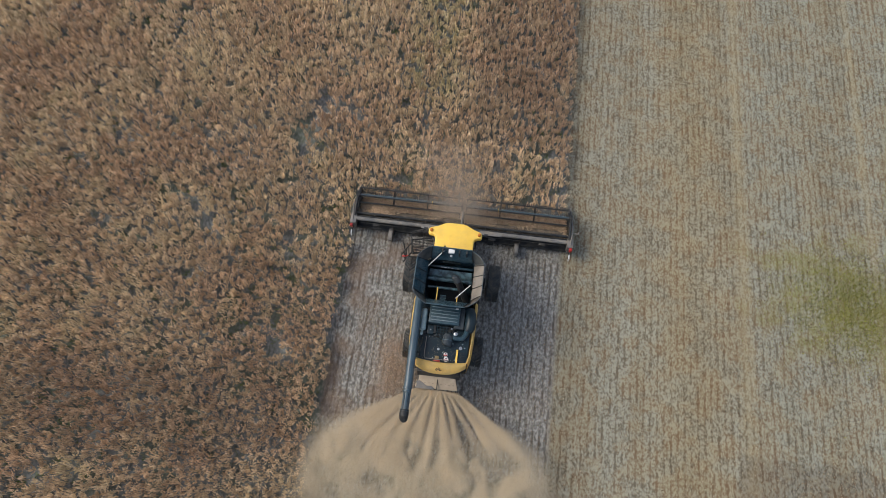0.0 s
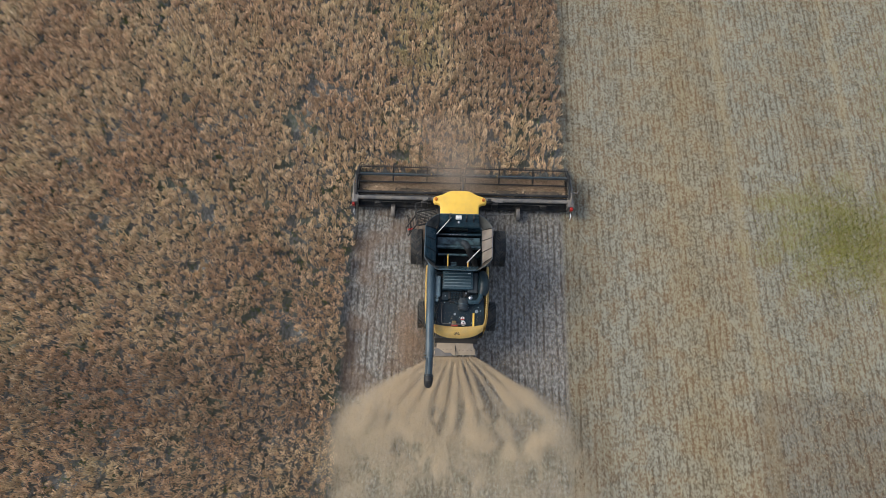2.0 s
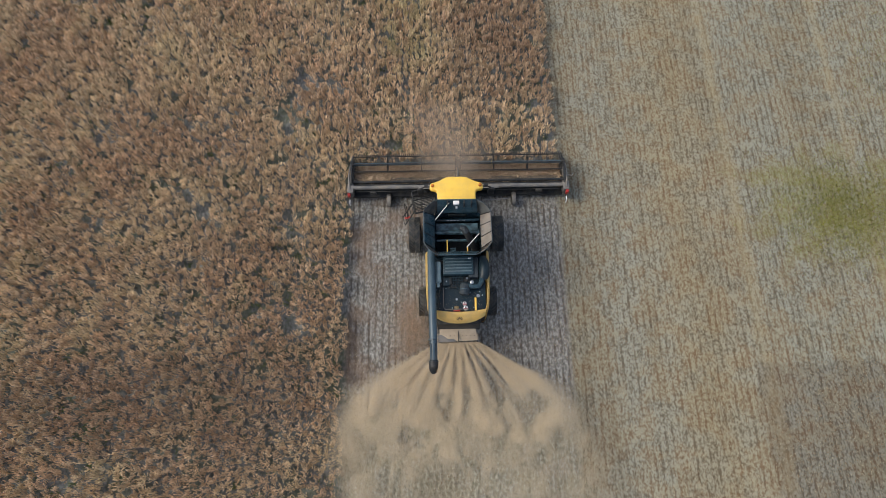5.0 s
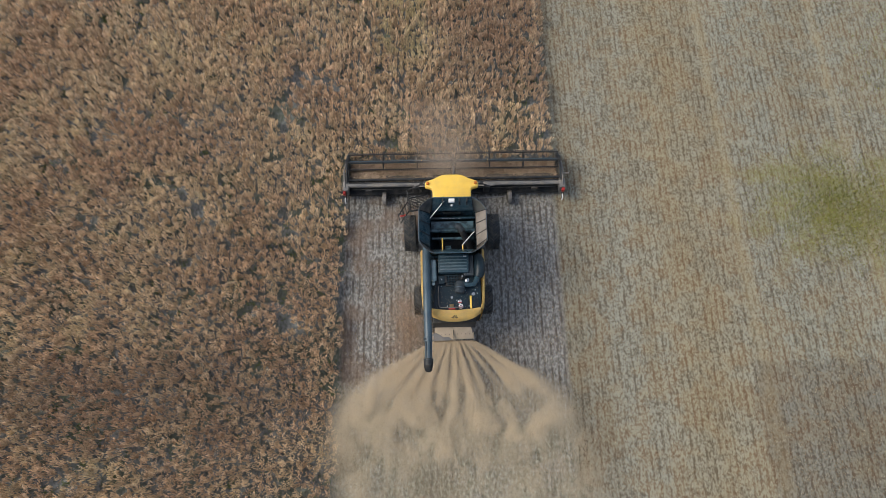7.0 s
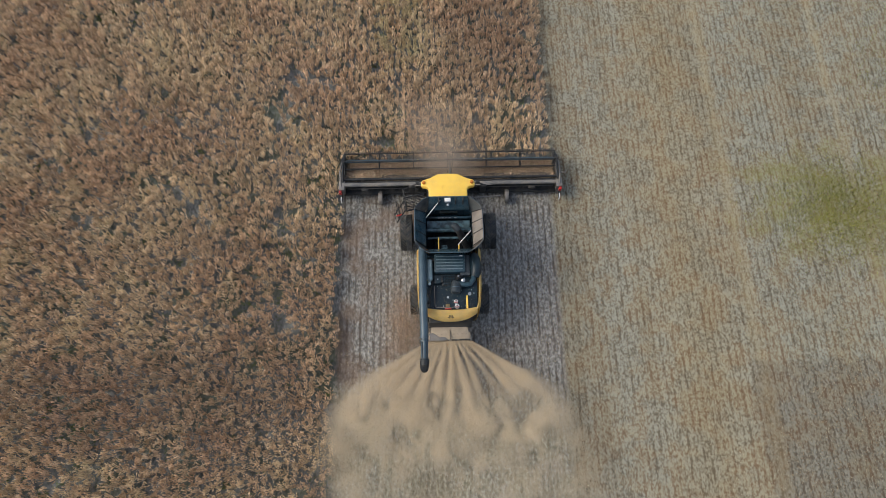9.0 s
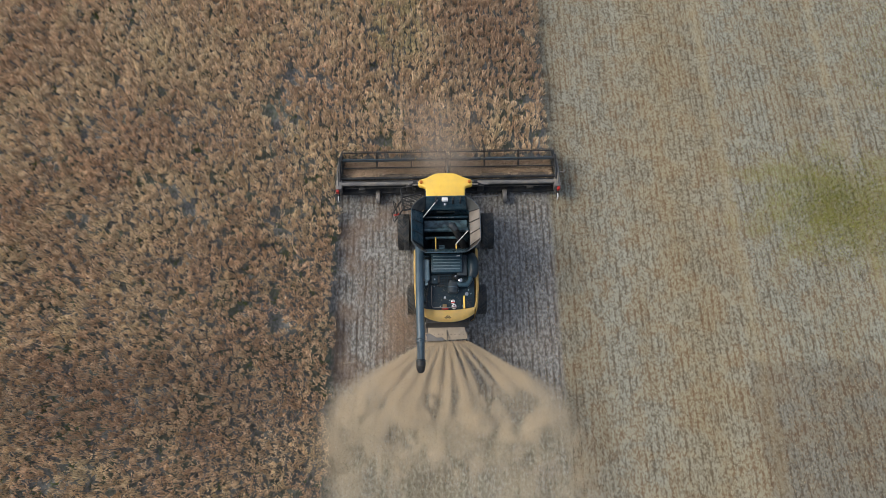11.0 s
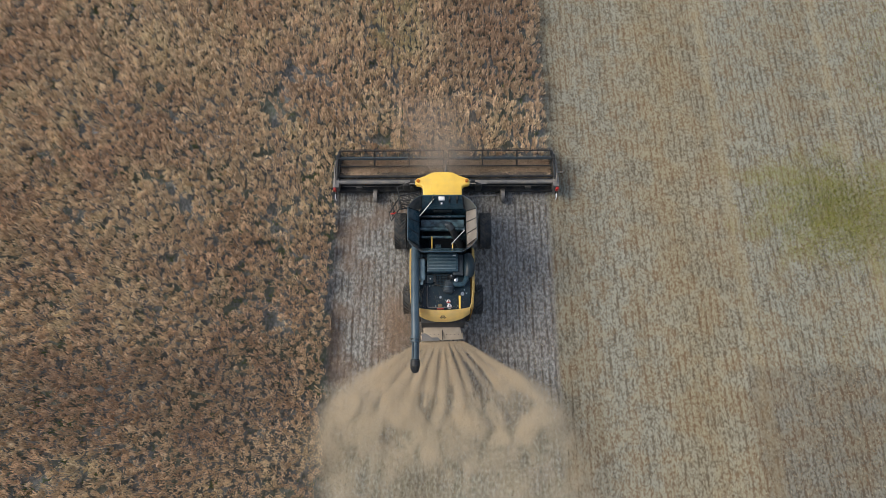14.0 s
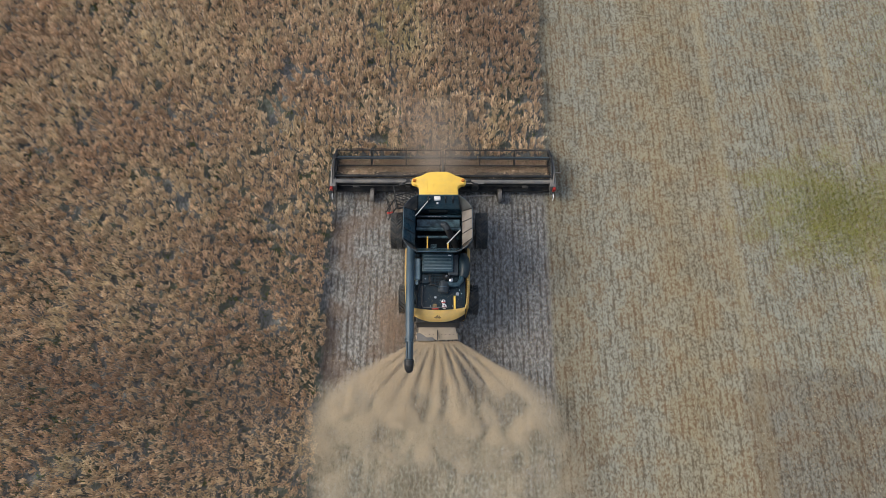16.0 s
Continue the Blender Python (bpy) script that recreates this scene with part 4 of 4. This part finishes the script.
def lpart(name, bm, mat, label="", parent=None):
    """Part of the access platform, which is swung out from the cab."""
    m = Matrix.Translation((-1.5, 1.27, 0)) @ Matrix.Rotation(radians(13), 4, 'Z') @ Matrix.Translation((1.4, -0.95, 0))
    bmesh.ops.transform(bm, matrix=m, verts=bm.verts)
    return cpart(name, bm, mat, label, parent)


def build_ladder():
    lad = lpart("access_platform", tube([(-1.93, 0.58, 1.82), (-1.93, 1.28, 1.82), (-0.95, 1.28, 1.82), (-0.95, 0.58, 1.82), (-1.93, 0.58, 1.82)], 0.03, 8), M_BLACK,
                "black cab access platform with ladder")
    for k in range(9):
        lpart("grating_bar", box(-1.92, -0.95, 0.62 + 0.077 * k, 0.64 + 0.077 * k, 1.8, 1.83, 0.0), M_BLACK, "", lad)
    for k in range(5):
        lpart("grating_bar", box(-1.75 + 0.18 * k, -1.73 + 0.18 * k, 0.6, 1.27, 1.785, 1.8, 0.0), M_BLACK, "", lad)
    for y in (0.6, 0.95, 1.28):
        lpart("rail_post", tube([(-1.9, y, 1.8), (-1.9, y, 2.75)], 0.022, 8), M_BLACK, "", lad)
    for z in (2.3, 2.75):
        lpart("hand_rail", tube([(-1.9, 1.28, z), (-1.9, 0.6, z), (-1.4, 0.5, z)], 0.022, 8), M_BLACK, "", lad)
        lpart("hand_rail", tube([(-1.9, 1.28, z), (-1.2, 1.38, z)], 0.022, 8), M_BLACK, "", lad)
    for y in (0.68, 1.12):
        lpart("stringer", tube([(-1.95, y, 1.8), (-2.45, y, 0.55)], 0.03, 8), M_BLACK, "", lad)
    for k in range(4):
        f = (k + 0.6) / 4
        for d in (0.0, 0.13):
            lpart("step_bar", tube([(-1.9 - 0.5 * f - d, 0.68, 1.82 - 1.25 * f), (-1.9 - 0.5 * f - d, 1.12, 1.82 - 1.25 * f)], 0.018, 6), M_BLACK, "", lad)
    lpart("hand_hoop", tube([(-2.3, 1.15, 1.0), (-2.32, 1.18, 1.9), (-2.25, 0.95, 2.05), (-2.28, 0.7, 1.9), (-2.3, 0.68, 1.0)], 0.02, 8), M_BLACK, "", lad)
    lpart("reflector", box(-2.44, -2.16, 0.64, 0.71, 1.3, 1.38, 0.01), M_RED, "red reflector strip", lad)


build_hull()
build_wheels()
build_cab()
build_tank()
build_engine()
build_auger()
build_ladder()

# ---- grain header ----
header = thing("grain_header", 0, 3.11, 0, "wide black grain header with tined reel", "header")
HOFF = Matrix.Translation((0, -3.0, 0))
HX = 5.28


def hpart(name, bm, mat, label="", parent=None):
    bmesh.ops.transform(bm, matrix=HOFF, verts=bm.verts)
    return part(name, bm, mat, parent or header, label)


def build_header():
    for x0, x1 in ((-HX, -1.3), (1.25, HX)):
        hpart("back_beam", tube([(x0, 2.45, 1.12), (x1, 2.45, 1.12)], 0.1, 16), M_BEAM, "dusty grey round back beam")
    hpart("back_frame", box(-1.35, 1.3, 2.3, 2.56, 0.95, 1.2, 0.03), M_DARK, "black centre frame")
    for x0, x1 in ((-1.95, -0.95), (0.9, 2.0)):
        hpart("beam_plate", box(x0, x1, 2.28, 2.5, 1.2, 1.23, 0.01), M_BEAM, "grey plate on the beam")
    hpart("back_sheet", box(-HX, HX, 2.58, 2.63, 0.3, 1.12, 0.01), M_BLACK, "black back sheet")
    lip = hpart("top_lip", tube([(-HX, 2.76, 1.1), (HX, 2.76, 1.1)], 0.065, 10), M_BLACK, "black bar along the back sheet")
    for i in range(30):
        x = -5.1 + 10.2 * i / 29
        hpart("clip", box(x - 0.02, x + 0.02, 2.79, 2.83, 1.12, 1.17, 0.008), M_BLACK, "", lip)
    hpart("table", box(-HX, HX, 2.63, 4.1, 0.22, 0.27, 0.01), M_BELT, "dusty dark header table")
    hpart("lower_frame", box(-HX, HX, 2.3, 2.6, 0.25, 0.42, 0.02), M_BLACK)
    # intake auger with its flights
    au = hpart("intake_auger", tube([(-HX + 0.08, 3.0, 0.62), (HX - 0.08, 3.0, 0.62)], 0.2, 18), M_BELT, "dusty intake auger")
    for s in (-1, 1):
        bm = bmesh.new()
        turns, seg = 9, 16
        prev = None
        for k in range(turns * seg + 1):
            a = s * 2 * math.pi * k / seg
            x = s * (HX - 0.15 - 4.3 * k / (turns * seg))
            cur = [bm.verts.new((x, 3.0 + math.cos(a) * r, 0.62 + math.sin(a) * r)) for r in (0.19, 0.25)]
            if prev:
                bm.faces.new((prev[0], prev[1], cur[1], cur[0]))
            prev = cur
        bmesh.ops.solidify(bm, geom=bm.faces[:], thickness=0.012)
        hpart("flight", bm, M_BEAM, "worn steel auger flight", au)
    bar = hpart("cutter_bar", box(-HX, HX, 4.05, 4.18, 0.14, 0.2, 0.01), M_BLACK, "black cutter bar")
    # knife guards
    me = None
    for i in range(138):
        x = -5.22 + 10.44 * i / 137
        if me is None:
            ob = hpart("knife_guard", plate([(-0.02, 4.16, 0.15), (0.02, 4.16, 0.15), (0.006, 4.3, 0.17), (-0.006, 4.3, 0.17)], 0.02), M_STEEL, "", bar)
            me = ob
            ob.location.x = x
        else:
            o = me.copy()
            scene.collection.objects.link(o)
            o.location.x = x
    # end sheets and dividers
    for s in (-1, 1):
        x = s * (HX + 0.04)
        outline = [(2.2, 0.25), (2.2, 1.15), (2.9, 1.2), (3.6, 0.95), (4.3, 0.55), (4.9, 0.15), (4.2, 0.12)]
        bm = bmesh.new()
        f = bm.faces.new([bm.verts.new((x - 0.03, y, z)) for y, z in outline])
        r = bmesh.ops.extrude_face_region(bm, geom=[f])
        bmesh.ops.translate(bm, vec=(0.06, 0, 0), verts=[v for v in r["geom"] if isinstance(v, bmesh.types.BMVert)])
        end = hpart("end_sheet", bm, M_BEAM, "dusty grey end sheet with crop divider")
        hpart("divider_rod", tube([(x + s * 0.02, 2.3, 1.22), (x + s * 0.08, 3.1, 1.28), (x + s * 0.02, 4.0, 1.0), (x, 4.6, 0.5)], 0.04, 8), M_BEAM, "grey worn divider rod", end)
        hpart("corner_box", box(x - 0.14, x + 0.16, 2.15, 2.65, 0.7, 1.22, 0.05), M_BEAM, "", end)
        hpart("corner_lamp", box(x + s * 0.06 - 0.07, x + s * 0.06 + 0.07, 2.02, 2.16, 0.9, 1.16, 0.03), M_RED, "red corner lamp", end)
        hpart("marker_plate", box(x - 0.02 + s * 0.02, x + 0.02 + s * 0.02, 1.66, 1.88, 0.7, 1.0, 0.01, m=Matrix.Rotation(radians(0), 4, 'Z')), M_WHITE, "white and red marker plate", end)
        hpart("lamp_arm", tube([(x, 2.2, 0.9), (x, 1.7, 0.85)], 0.03, 8), M_BLACK, "", end)
    hpart("step_bracket", tube([(HX + 0.1, 2.95, 1.15), (HX + 0.42, 2.93, 1.15), (HX + 0.44, 3.05, 1.15)], 0.035, 8), M_BEAM, "grey side bracket")
    # reel in two halves
    YR, ZR, RR = 3.70, 1.2, 0.42
    for x0, x1 in ((-5.2, -0.08), (0.1, 5.2)):
        reel = hpart("reel", tube([(x0, YR, ZR), (x1, YR, ZR)], 0.07, 18), M_AUGER, "dark blue-grey reel tube with tined bats")
        nx = 4
        for k in range(6):
            a = radians(60 * k + 58)
            by, bz = YR + math.cos(a) * RR, ZR + math.sin(a) * RR
            bat = hpart("bat", tube([(x0, by, bz), (x1, by, bz)], 0.026, 8), M_BLACK, "thin black reel bat", reel)
            # spring tines: the upper three bats have theirs one by one
            fwd, drop = (0.2, 0.13) if math.cos(a) > 0.3 else (0.05, 0.27)
            if math.sin(a - radians(28)) > -0.1:
                first = None
                for i in range(50):
                    x = x0 + 0.06 + (x1 - x0 - 0.12) * i / 49
                    if first is None:
                        first = hpart("tine", tube([(0, by, bz), (0, by + fwd * 0.5, bz - drop * 0.4), (0, by + fwd, bz - drop)], [0.018, 0.015, 0.01], 4, cap=False), M_BLACK, "", reel)
                        first.location.x = x
                    else:
                        o = first.copy()
                        scene.collection.objects.link(o)
                        o.location.x = x
            else:
                bm = bmesh.new()
                for i in range(50):
                    x = x0 + 0.06 + (x1 - x0 - 0.12) * i / 49
                    tube([(x, by, bz), (x, by + fwd * 0.5, bz - drop * 0.4), (x, by + fwd, bz - drop)], [0.018, 0.015, 0.01], 4, bm, cap=False)
                tagged(hpart("tine", bm, M_BLACK, "black spring tines under the reel", reel), kind="stuff")
        for i in range(nx):
            x = x0 + 0.03 + (x1 - x0 - 0.06) * i / (nx - 1)
            bm = bmesh.new()
            for k in range(6):
                a = radians(60 * k + 58)
                tube([(x, YR, ZR), (x, YR + math.cos(a) * RR, ZR + math.sin(a) * RR)], 0.018, 6, bm)
                b = radians(60 * k + 118)
                tube([(x, YR + math.cos(a) * RR, ZR + math.sin(a) * RR), (x, YR + math.cos(b) * RR, ZR + math.sin(b) * RR)], 0.012, 6, bm)
            hpart("spider", bm, M_BLACK, "", reel)
        for x in ((-1.57,) if x0 < -1 else (1.7,)):
            hpart("clamp", tube([(x - 0.02, YR, ZR), (x + 0.02, YR, ZR)], 0.08, 18), M_YELLOW, "yellow clamp ring", reel)
    for x in (-5.26, 0.0, 5.26):
        arm = hpart("reel_arm", tube([(x, 2.55, 1.2), (x, 3.0, 1.42), (x, YR, ZR + 0.06), (x, 4.1, 1.1)], 0.05, 10), M_BEAM if x == 0 else M_BLACK, "steel reel lift arm")
        hpart("reel_motor", box(x - 0.09, x + 0.09, YR - 0.12, YR + 0.14, ZR - 0.1, ZR + 0.14, 0.03), M_BLACK, "", arm)
        hpart("lift_cylinder", tube([(x + 0.06, 2.6, 0.9), (x + 0.06, 3.4, 1.2)], 0.03, 8), M_BLACK, "", arm)
    hpart("hydraulic_hose", tube([(-0.02, 2.6, 1.25), (-0.12, 2.9, 1.4), (-0.16, 3.15, 1.45), (-0.05, 3.4, 1.4), (-0.02, 3.65, 1.3)], 0.018, 8), M_BLACK, "black hydraulic hose")
    # gauge wheels
    for x in (-3.46, 2.8):
        whl = hpart("gauge_wheel", lathe([(0.1, x - 0.1), (0.26, x - 0.11), (0.32, x - 0.09), (0.34, x), (0.32, x + 0.09), (0.26, x + 0.11), (0.1, x + 0.1)], (0, 2.1, 0.345), 24), M_BEAM, "dusty gauge wheel")
        hpart("wheel_arm", tube([(x + 0.15, 2.4, 0.5), (x + 0.15, 2.1, 0.35), (x, 2.1, 0.35)], 0.03, 8), M_BLACK, "", whl)
    for x, w in ((-4.2, 0.3), (-1.7, 0.25), (1.6, 0.3), (4.0, 0.3)):
        hpart("valve_block", box(x - w / 2, x + w / 2, 2.2, 2.34, 0.85, 1.0, 0.02), M_BLACK)
    for x0, x1 in ((-5.0, -1.2), (1.2, 5.0)):
        hpart("pipe", tube([(x0, 2.3, 0.98), (x1, 2.3, 0.98)], 0.02, 8), M_BLACK)


build_header()


def build_cut_crop():
    rng = np.random.default_rng(31)
    m = 46000
    x, y = rng.uniform(-5.15, 5.15, m), 3.03 + rng.uniform(0, 1, m) ** 1.7 * 1.2
    heap = 0.75 + 0.25 * np.sin(x * 1.9) * np.sin(x * 0.7 + 1)
    z = 0.28 + rng.uniform(0.1, 1.0, m) ** 0.6 * 0.72 * heap * np.clip(1.1 - (y - 3.03) / 1.1, 0.12, 1)
    way = unit(np.stack([rng.normal(0, 1, m), rng.normal(0, 0.6, m), rng.normal(0.1, 0.35, m)], 1))
    ob = bits_mesh("cut_crop", slivers(np.stack([x, y, z], 1), way, rng.uniform(0.06, 0.18, m), rng.uniform(0.02, 0.045, m), rng), M_CUT)
    tagged(ob, "cut brown bean stalks lying on the header table", "cut crop", kind="stuff")


build_cut_crop()


# ---- chaff thrown by the spreader ----
def build_chaff():
    rng = np.random.default_rng(41)
    n = 1900000
    u = rng.uniform(-1, 1, n)
    vent = (np.round(u * 5.5) / 5.5) + rng.normal(0, 0.014, n)
    u = np.where(rng.uniform(0, 1, n) < 0.8, vent, u)
    t = 5.6 * rng.uniform(0, 1, n) ** 1.7
    reach = 1 - np.exp(-1.25 * t)
    head = np.radians(67 * np.clip(u, -1.05, 1.05) + rng.normal(0, 1, n) * (0.8 + 8.5 * reach ** 1.5))
    puff = smooth_field(rng, 0.16, -2, 2, 0, 3)
    plume = smooth_field(rng, 0.2, -2.4, 2.4, 0, 4)
    roll = smooth_field(rng, 1.1, -9, 9, -20, -4)
    wisp = smooth_field(rng, 0.4, -9, 9, -20, -4)
    hd = head / 1.17
    fine_jet = smooth_field(rng, 0.045, -2, 2, 0, 3)
    streak = 0.6 * puff(hd * 1.5, 0.25 * t) + 0.4 * fine_jet(hd, 0.02 * t + 0.03 * reach)
    push = 0.78 + 0.36 * puff(hd + 0.5, 0.35 * t + 1.0)
    spread = 0.012 + 0.22 * reach ** 2.5 + 0.035 * t
    x = BX + 0.85 * u + np.where(u < 0, 0.02, 0.36 * u) * t + np.where(u < 0, 5.1, 4.3) * np.sin(head) * reach * (0.8 + 0.2 * push) + rng.normal(0, 1, n) * spread
    y = -5.28 - 3.7 * np.cos(head) * reach * push - 1.15 * t + rng.normal(0, 1, n) * spread
    z = np.clip(1.12 + 0.9 * reach * rng.uniform(0.2, 1.2, n) - 0.22 * t, 0.04, 3) + rng.normal(0, 1, n) * 0.12 * reach
    fade = np.exp(-0.9 * t)
    lag = smooth_field(rng, 0.3, -9, 9, -20, -4)
    wx_, wy_ = x + 0.9 * (roll(x, y) - 0.5), y * 0.45 - 6.6 + 0.8 * (lag(x, y) - 0.5)
    d = (0.2 + 0.4 * fade) * streak + (0.12 - 0.06 * fade) * roll(x, y) + (0.36 - 0.16 * fade) * wisp(wx_, wy_) + (0.3 - 0.12 * fade) * plume(hd * 1.7, 0.42 * t + 0.25 * np.abs(hd))
    d = np.clip((d - 0.39) / 0.23, 0, 1)
    amount = np.interp(t, [0, 0.25, 0.8, 1.2, 1.7, 2.4, 3.4, 5.6], [1.0, 0.92, 1.0, 0.95, 0.5, 0.27, 0.23, 0.2])
    # the two outer arms of the fan stay dense
    arm = np.clip((np.abs(hd) - 0.72) / 0.25, 0, 1) * np.exp(-0.4 * t)
    keep = (rng.uniform(0, 1, n) < amount * (0.16 + 0.95 * d) + 0.42 * arm) & (z > 0.03) & (y > -15.5)
    base = np.stack([x, y, z], 1)[keep]
    hd, tt = head[keep], t[keep]
    m = len(base)
    aim = hd * np.exp(-0.9 * tt)
    way = unit(np.stack([np.sin(aim), -np.cos(aim), np.zeros(m)], 1) + rng.normal(0, 0.1, (m, 3)) * (1 + tt[:, None]))
    v = slivers(base, way, rng.uniform(0.045, 0.1, m), rng.uniform(0.011, 0.017, m), rng, 0.05, 8.0)[:, :3]
    ob = bits_mesh("chaff_spray", v, M_CHAFF, 3)
    tagged(ob, "tan chaff and dust fanning out behind the spreader", "chaff", kind="stuff")
    # brown dust drifting past the rear wheel
    rng = np.random.default_rng(43)
    k = 75000
    bx, by = -2.2 + rng.normal(0, 0.6, k), -4.5 + rng.normal(0, 0.9, k)
    bw = unit(rng.normal(0, 1, (k, 3)))
    v = slivers(np.stack([bx, by, rng.uniform(0.1, 1.2, k)], 1), bw, rng.uniform(0.02, 0.06, k), rng.uniform(0.014, 0.022, k), rng, 0.1)[:, :3]
    ob = bits_mesh("wheel_dust", v, M_DUST, 3)
    tagged(ob, "thin brown dust beside the rear wheel", "dust", kind="stuff")
    # thin dust over the reel
    rng = np.random.default_rng(42)
    k = 100000
    far = rng.uniform(0, 1, k) ** 1.6
    bx = -0.2 - 0.8 * far + rng.normal(0, 1, k) * (0.75 + 0.7 * far)
    by = 3.2 + 3.8 * far + rng.normal(0, 0.35, k)
    bw = unit(rng.normal(0, 1, (k, 3)) * (1, 1, 0.3))
    v = slivers(np.stack([bx, by, rng.uniform(1.2, 2.2, k)], 1), bw, rng.uniform(0.02, 0.06, k), rng.uniform(0.012, 0.018, k), rng, 0.1)[:, :3]
    ob = bits_mesh("reel_dust", v, M_HAZE, 3)
    tagged(ob, "thin tan dust hanging over the reel", "dust", kind="stuff")


build_chaff()


def build_settled():
    rng = np.random.default_rng(51)
    k = 420
    x, y = BX + rng.uniform(-1.0, 1.0, k), rng.uniform(-4.4, -2.95, k)
    a = rng.uniform(0, np.pi, k)
    way = np.stack([np.cos(a), np.sin(a), np.zeros(k)], 1)
    v = slivers(np.stack([x, y, np.full(k, 3.306)], 1), way, rng.uniform(0.01, 0.03, k), rng.uniform(0.006, 0.014, k), rng, 0.0, 50.0)
    ob = bits_mesh("settled_chaff", v, M_STRAW)
    tagged(ob, "pale chaff specks lying on the engine deck", "chaff", kind="stuff")


build_settled()
